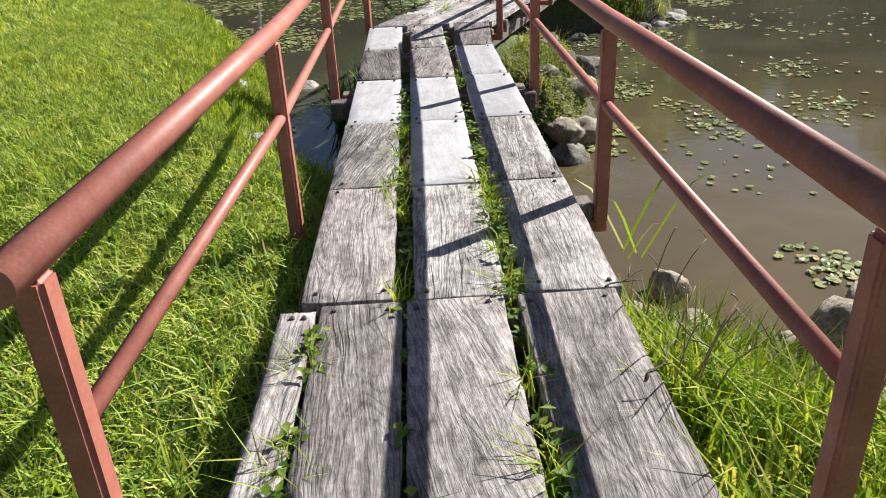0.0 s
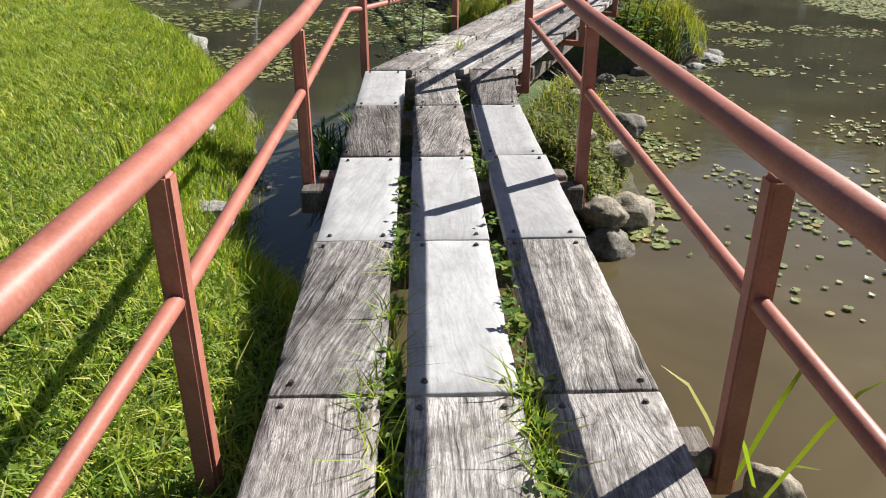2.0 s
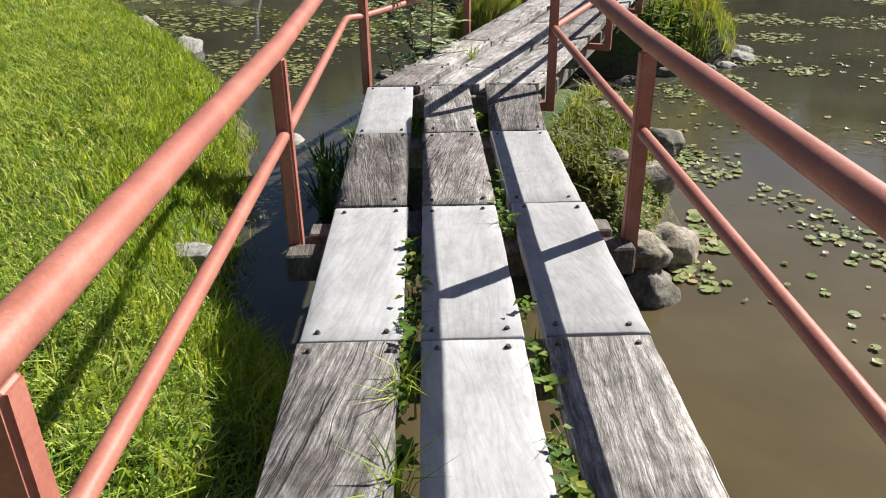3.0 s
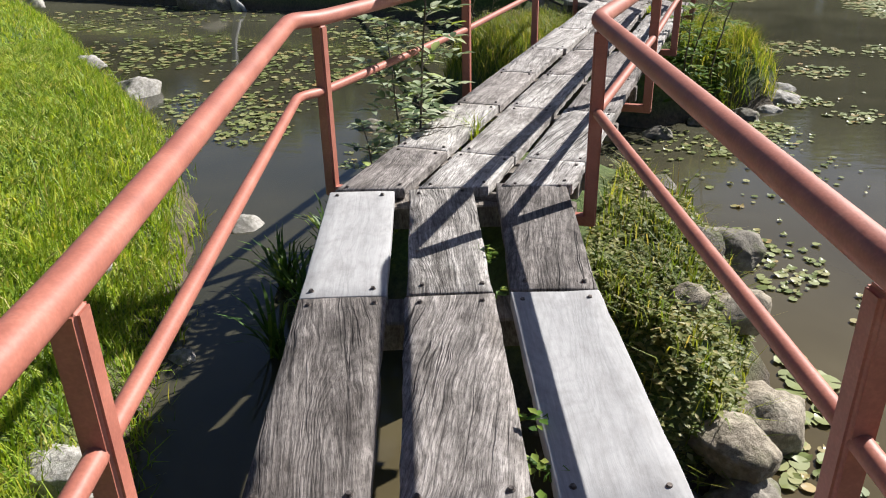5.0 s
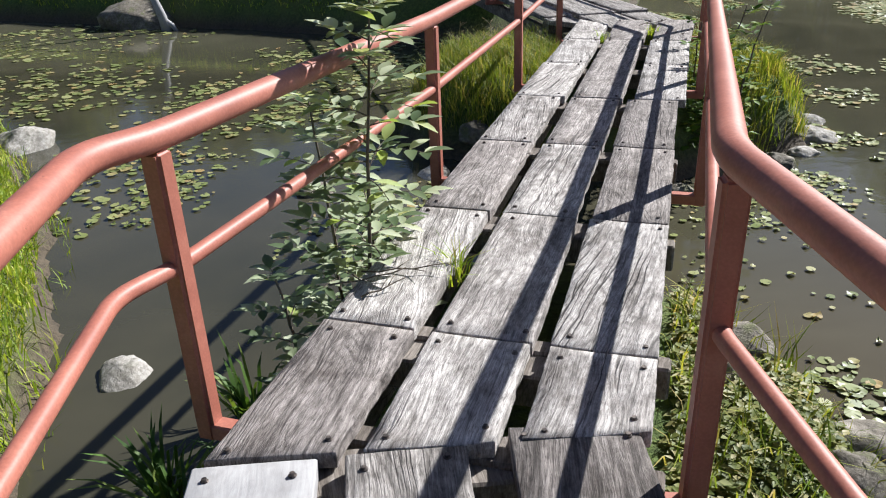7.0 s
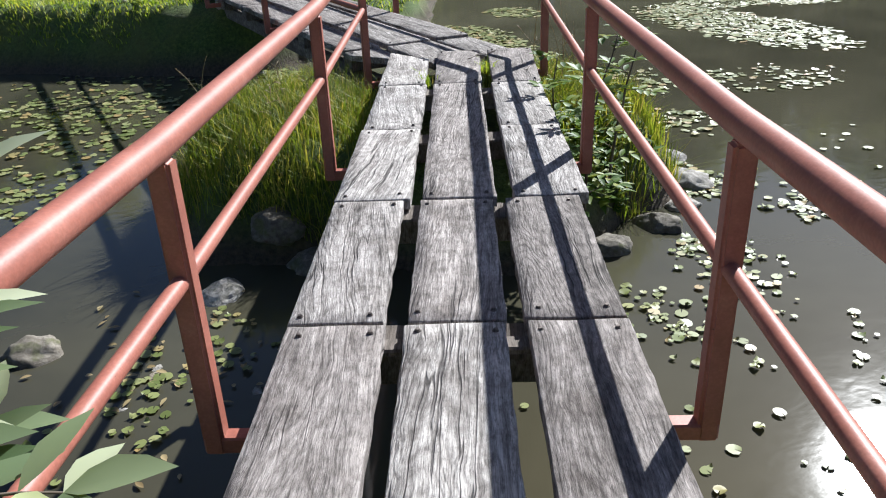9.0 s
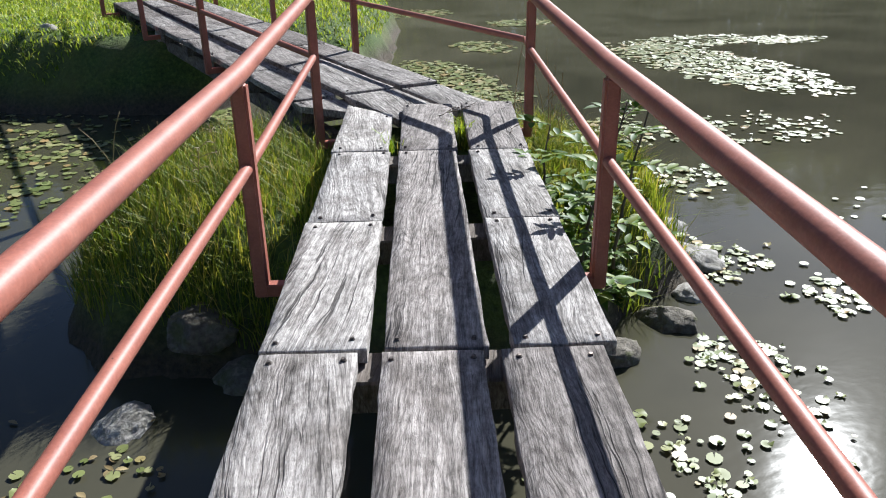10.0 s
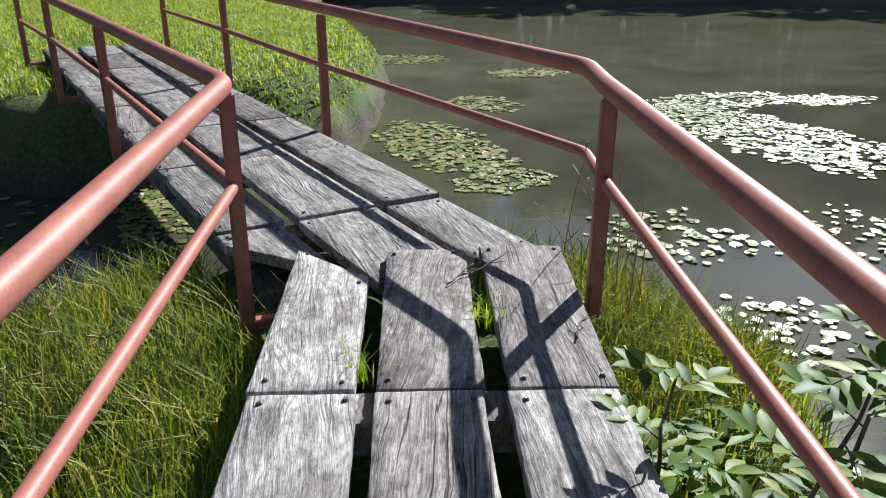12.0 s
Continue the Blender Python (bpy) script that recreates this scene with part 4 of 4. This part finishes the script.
def sword_tuft(x, y, z, n, ln, label, mat=FLAX):
    v, t = [], []
    for _ in range(n):
        a, tilt = rnd.uniform(0, 6.283), rnd.uniform(0.1, 0.9)
        d = Vector((math.cos(a) * tilt, math.sin(a) * tilt, 1)).normalized()
        sd = d.cross(Vector((0, 0, 1))).normalized() * rnd.uniform(0.008, 0.014)
        le = ln * rnd.uniform(0.5, 1.1)
        b = Vector((rnd.uniform(-0.05, 0.05), rnd.uniform(-0.05, 0.05), 0))
        pts = [b, b + d * le * 0.5, b + d * le * 0.82 - Vector((0, 0, le * 0.06)), b + d * le + Vector((math.cos(a), math.sin(a), -1)) * le * 0.12]
        k = len(v)
        for p, f in zip(pts[:3], (0.8, 1.0, 0.7)):
            v += [p - sd * f, p + sd * f]
        v.append(pts[3])
        t += [(k, k + 1, k + 3), (k, k + 3, k + 2), (k + 2, k + 3, k + 5), (k + 2, k + 5, k + 4), (k + 4, k + 5, k + 6)]
    ob = link("water_plant", mesh_of("water_plant", [tuple(p) for p in v], t, mat), None, "", Matrix.Translation((x, y, z)))
    tagged(ob, label, "plant", "sword-leaved water plants")


for x, y in ((-0.95, 8.35), (-0.75, 8.0), (-0.85, 7.5), (-0.62, 8.5), (-0.7, 8.95), (-0.55, 7.75)):
    sword_tuft(x, y, WATER - 0.02, 40, 0.47, "dark green sword-leaved plant standing in water")
sword_tuft(1.2, 3.15, -0.5, 5, 0.55, "few long yellow-green reed leaves by the post", REED)


def tree_kind():
    ob = empty("tree", (0, 0, -60))
    tagged(ob, "tall dark green broadleaf tree on the far shore", "tree", "trees round the pond")
    part("trunk", tube([(0, 0, -0.5), (0.1, 0, 2.2), (0.0, 0.15, 4.5), (0.15, 0.1, 7.5)], 0.28, 9, 0.08), BARK, ob)
    v, t = [], []
    for i in range(9):
        a, z = i * 2.4, 2.6 + i * 0.55
        tip = Vector((math.cos(a) * rnd.uniform(1.5, 2.8), math.sin(a) * rnd.uniform(1.5, 2.8), z + rnd.uniform(0.8, 2)))
        part("limb", tube([(0, 0, z), tuple(tip * 0.5 + Vector((0, 0, z * 0.5 + 0.2))), tuple(tip)], 0.08, 6, 0.02), BARK, ob)
    hubs = [Vector((math.cos(i * 2.4) * 2.1 * rnd.uniform(0.3, 1.2), math.sin(i * 2.4) * 2.1 * rnd.uniform(0.3, 1.2), 0.7 + i * 0.33)) for i in range(26)]
    for c in hubs:
        for _ in range(110):
            d = Vector((rnd.gauss(0, 1), rnd.gauss(0, 1), rnd.gauss(0, 0.8))).normalized()
            leaf_into(v, t, c + d * rnd.uniform(0.3, 1.25), Vector((rnd.uniform(-1, 1), rnd.uniform(-1, 1), rnd.uniform(-0.6, 0.4))), rnd.uniform(0.4, 0.65), 0.2)
    link("crown", mesh_of("crown", [tuple(p) for p in v], t, CROWN), ob)
    return ob


first_tree = tree_kind()
first_tree.location = (10.5, 58, 0.3)
for k in range(34):
    x = -34 + k * 2.9 + rnd.uniform(-1, 1)
    y = 60 + rnd.uniform(-3, 6) if x < 14 else 76 - (x - 14) * 0.62 + rnd.uniform(-2, 4)
    s = rnd.uniform(0.9, 1.5) if x < 9 else rnd.uniform(1.6, 2.1)
    m = pose(x, y, 0.2, 0, 0, rnd.uniform(0, 360))
    tr = copy_thing(first_tree, m)
    tr.scale = (s, s, s)
    if x > 7:
        continue
    # unseen bush, added to keep sky between the trunks out of the reflections
    low = copy_thing(first_tree, pose(x + rnd.uniform(-1.5, 1.5), y - rnd.uniform(2, 4), -0.7, 0, 0, rnd.uniform(0, 360)))
    low.scale = (0.95, 0.6, rnd.uniform(0.35, 0.5))
    tagged(low, "low dense green bush added to close sky gaps under the far trees", "bush", "bushes under the trees")


# ---- small things ----
def dry_stem(x, y, z, h, dx, dy, heads, label):
    """A thin dead stalk, bent over at its tip, with tufts of seed twigs."""
    ob = empty("dry_stalk", (x, y, z))
    tagged(ob, label, "dry stalk", "dead stalks on the islets")
    line = [Vector((dx * (k / 6) ** 2, dy * (k / 6) ** 2, h * (k / 6) * (1 - 0.12 * (k / 6) ** 3))) for k in range(7)]
    part("stalk", tube(line, 0.0045, 5, 0.002), STRAW, ob)
    for _ in range(heads):
        p = line[rnd.randint(3, 6)]
        d = Vector((rnd.uniform(-1, 1), rnd.uniform(-1, 1), rnd.uniform(0.2, 1.0))).normalized() * rnd.uniform(0.05, 0.13)
        part("seed_twig", tube([p, p + d * 0.6, p + d + Vector((0, 0, -0.01))], 0.002, 4, 0.0035), STRAW, ob)


for x, y, h, dx, dy, heads in ((0.55, 13.9, 0.75, -0.22, 0.05, 0), (0.45, 14.1, 0.8, 0.12, 0.0, 0), (0.95, 13.8, 0.55, 0.05, 0.05, 14), (1.15, 14.3, 0.6, -0.05, 0.0, 16), (0.75, 14.4, 0.55, 0.03, 0.03, 12), (1.3, 14.0, 0.5, 0.0, 0.05, 12)):
    dry_stem(x, y, -0.5, h, dx, dy, heads, "thin dead weed stalk on the islet")
for k in range(10):
    dry_stem(3.42 + rnd.uniform(-0.12, 0.3), 13.9 + rnd.uniform(-0.3, 0.4), -0.5, rnd.uniform(0.6, 1.05), rnd.uniform(-0.25, 0.2), rnd.uniform(-0.2, 0.2), 2, "tall straw-coloured grass stalk by the corner post")
for k in range(9):
    dry_stem(0.93 + rnd.uniform(-0.05, 0.08), 1.75 + rnd.uniform(-0.35, 0.35), -0.35, rnd.uniform(0.5, 0.7), rnd.uniform(-0.05, 0.2), rnd.uniform(-0.1, 0.15), 1, "straw-coloured grass stalk beside the planks")


def driftwood(x, y):
    ob = empty("dead_branch", (x, y, WATER))
    tagged(ob, "bleached dead branch standing at the far bank", "branch")
    part("limb", tube([(0, 0, -0.1), (-0.06, 0, 0.3), (-0.2, 0.05, 0.7), (-0.25, 0.1, 1.3), (-0.5, 0.1, 1.9)], 0.11, 9, 0.04), PALE_WOOD, ob)
    part("side_limb", tube([(-0.08, 0, 0.25), (0.12, 0.0, 0.1), (0.2, 0, -0.05)], 0.07, 8, 0.04), PALE_WOOD, ob)


driftwood(-4.75, 22.3)
rock(-5.6, 23.1, 0.75, 0.7, ROCK, "large dark boulder on the far bank")
for k in range(26):
    a, q = rnd.uniform(0, 6.283), rnd.uniform(0, 0.62)
    rock(0.0 + math.cos(a) * q, 11.75 + math.sin(a) * q * 1.2, rnd.uniform(0.025, 0.07), 0.6, rnd.choice((ROCK, PALE_ROCK, TAN_ROCK)), "small pebble breaking the shallow water", 0.15, None, 2)


def fallen_leaves(n):
    v, t = [], []
    for _ in range(n):
        x, y = 0.0 + rnd.gauss(0, 0.4), 11.7 + rnd.gauss(0, 0.45)
        if float(land(np.array([x]), np.array([y]))[0]) > WATER - 0.02:
            continue
        a = rnd.uniform(0, 6.283)
        leaf_into(v, t, Vector((x, y, WATER + 0.012)), Vector((math.cos(a), math.sin(a), 0.12)), rnd.uniform(0.04, 0.08), rnd.uniform(0.01, 0.018))
    ob = link("fallen_leaves", mesh_of("fallen_leaves", [tuple(p) for p in v], t, STRAW))
    tagged(ob, "dry brown leaves floating near the stones", "fallen leaves", kind="stuff")


fallen_leaves(60)


def fallen_twig(x, y, ang, ln, label):
    """A thin dead twig with two side shoots, lying on the boards."""
    ob = empty("twig", (x, y, 0.006))
    tagged(ob, label, "twig", "twigs lying on the boards")
    d, sd = Vector((math.cos(ang), math.sin(ang), 0)), Vector((-math.sin(ang), math.cos(ang), 0))
    line = [d * ln * (k / 5 - 0.5) + sd * rnd.uniform(-0.012, 0.012) + Vector((0, 0, 0.004 + 0.03 * (k / 5) ** 2)) for k in range(6)]
    part("stem", tube(line, 0.004, 5, 0.002), BARK, ob)
    for k in (2, 3):
        part("shoot", tube([line[k], line[k] + d * 0.05 + sd * rnd.choice((-1, 1)) * 0.05 + Vector((0, 0, 0.015))], 0.0025, 4, 0.0015), BARK, ob)


for x, y, ang, ln in ((-0.02, 8.36, 0.15, 0.3), (0.12, 8.42, -0.1, 0.34), (0.04, 8.27, 0.4, 0.18), (2.86, 14.0, 0.3, 0.26), (2.72, 13.95, 0.6, 0.2), (2.95, 13.35, 0.8, 0.2), (0.86, 1.95, 0.5, 0.16), (0.86, 1.45, 0.9, 0.2)):
    fallen_twig(x, y, ang, ln, "thin dead twig lying across the planks")
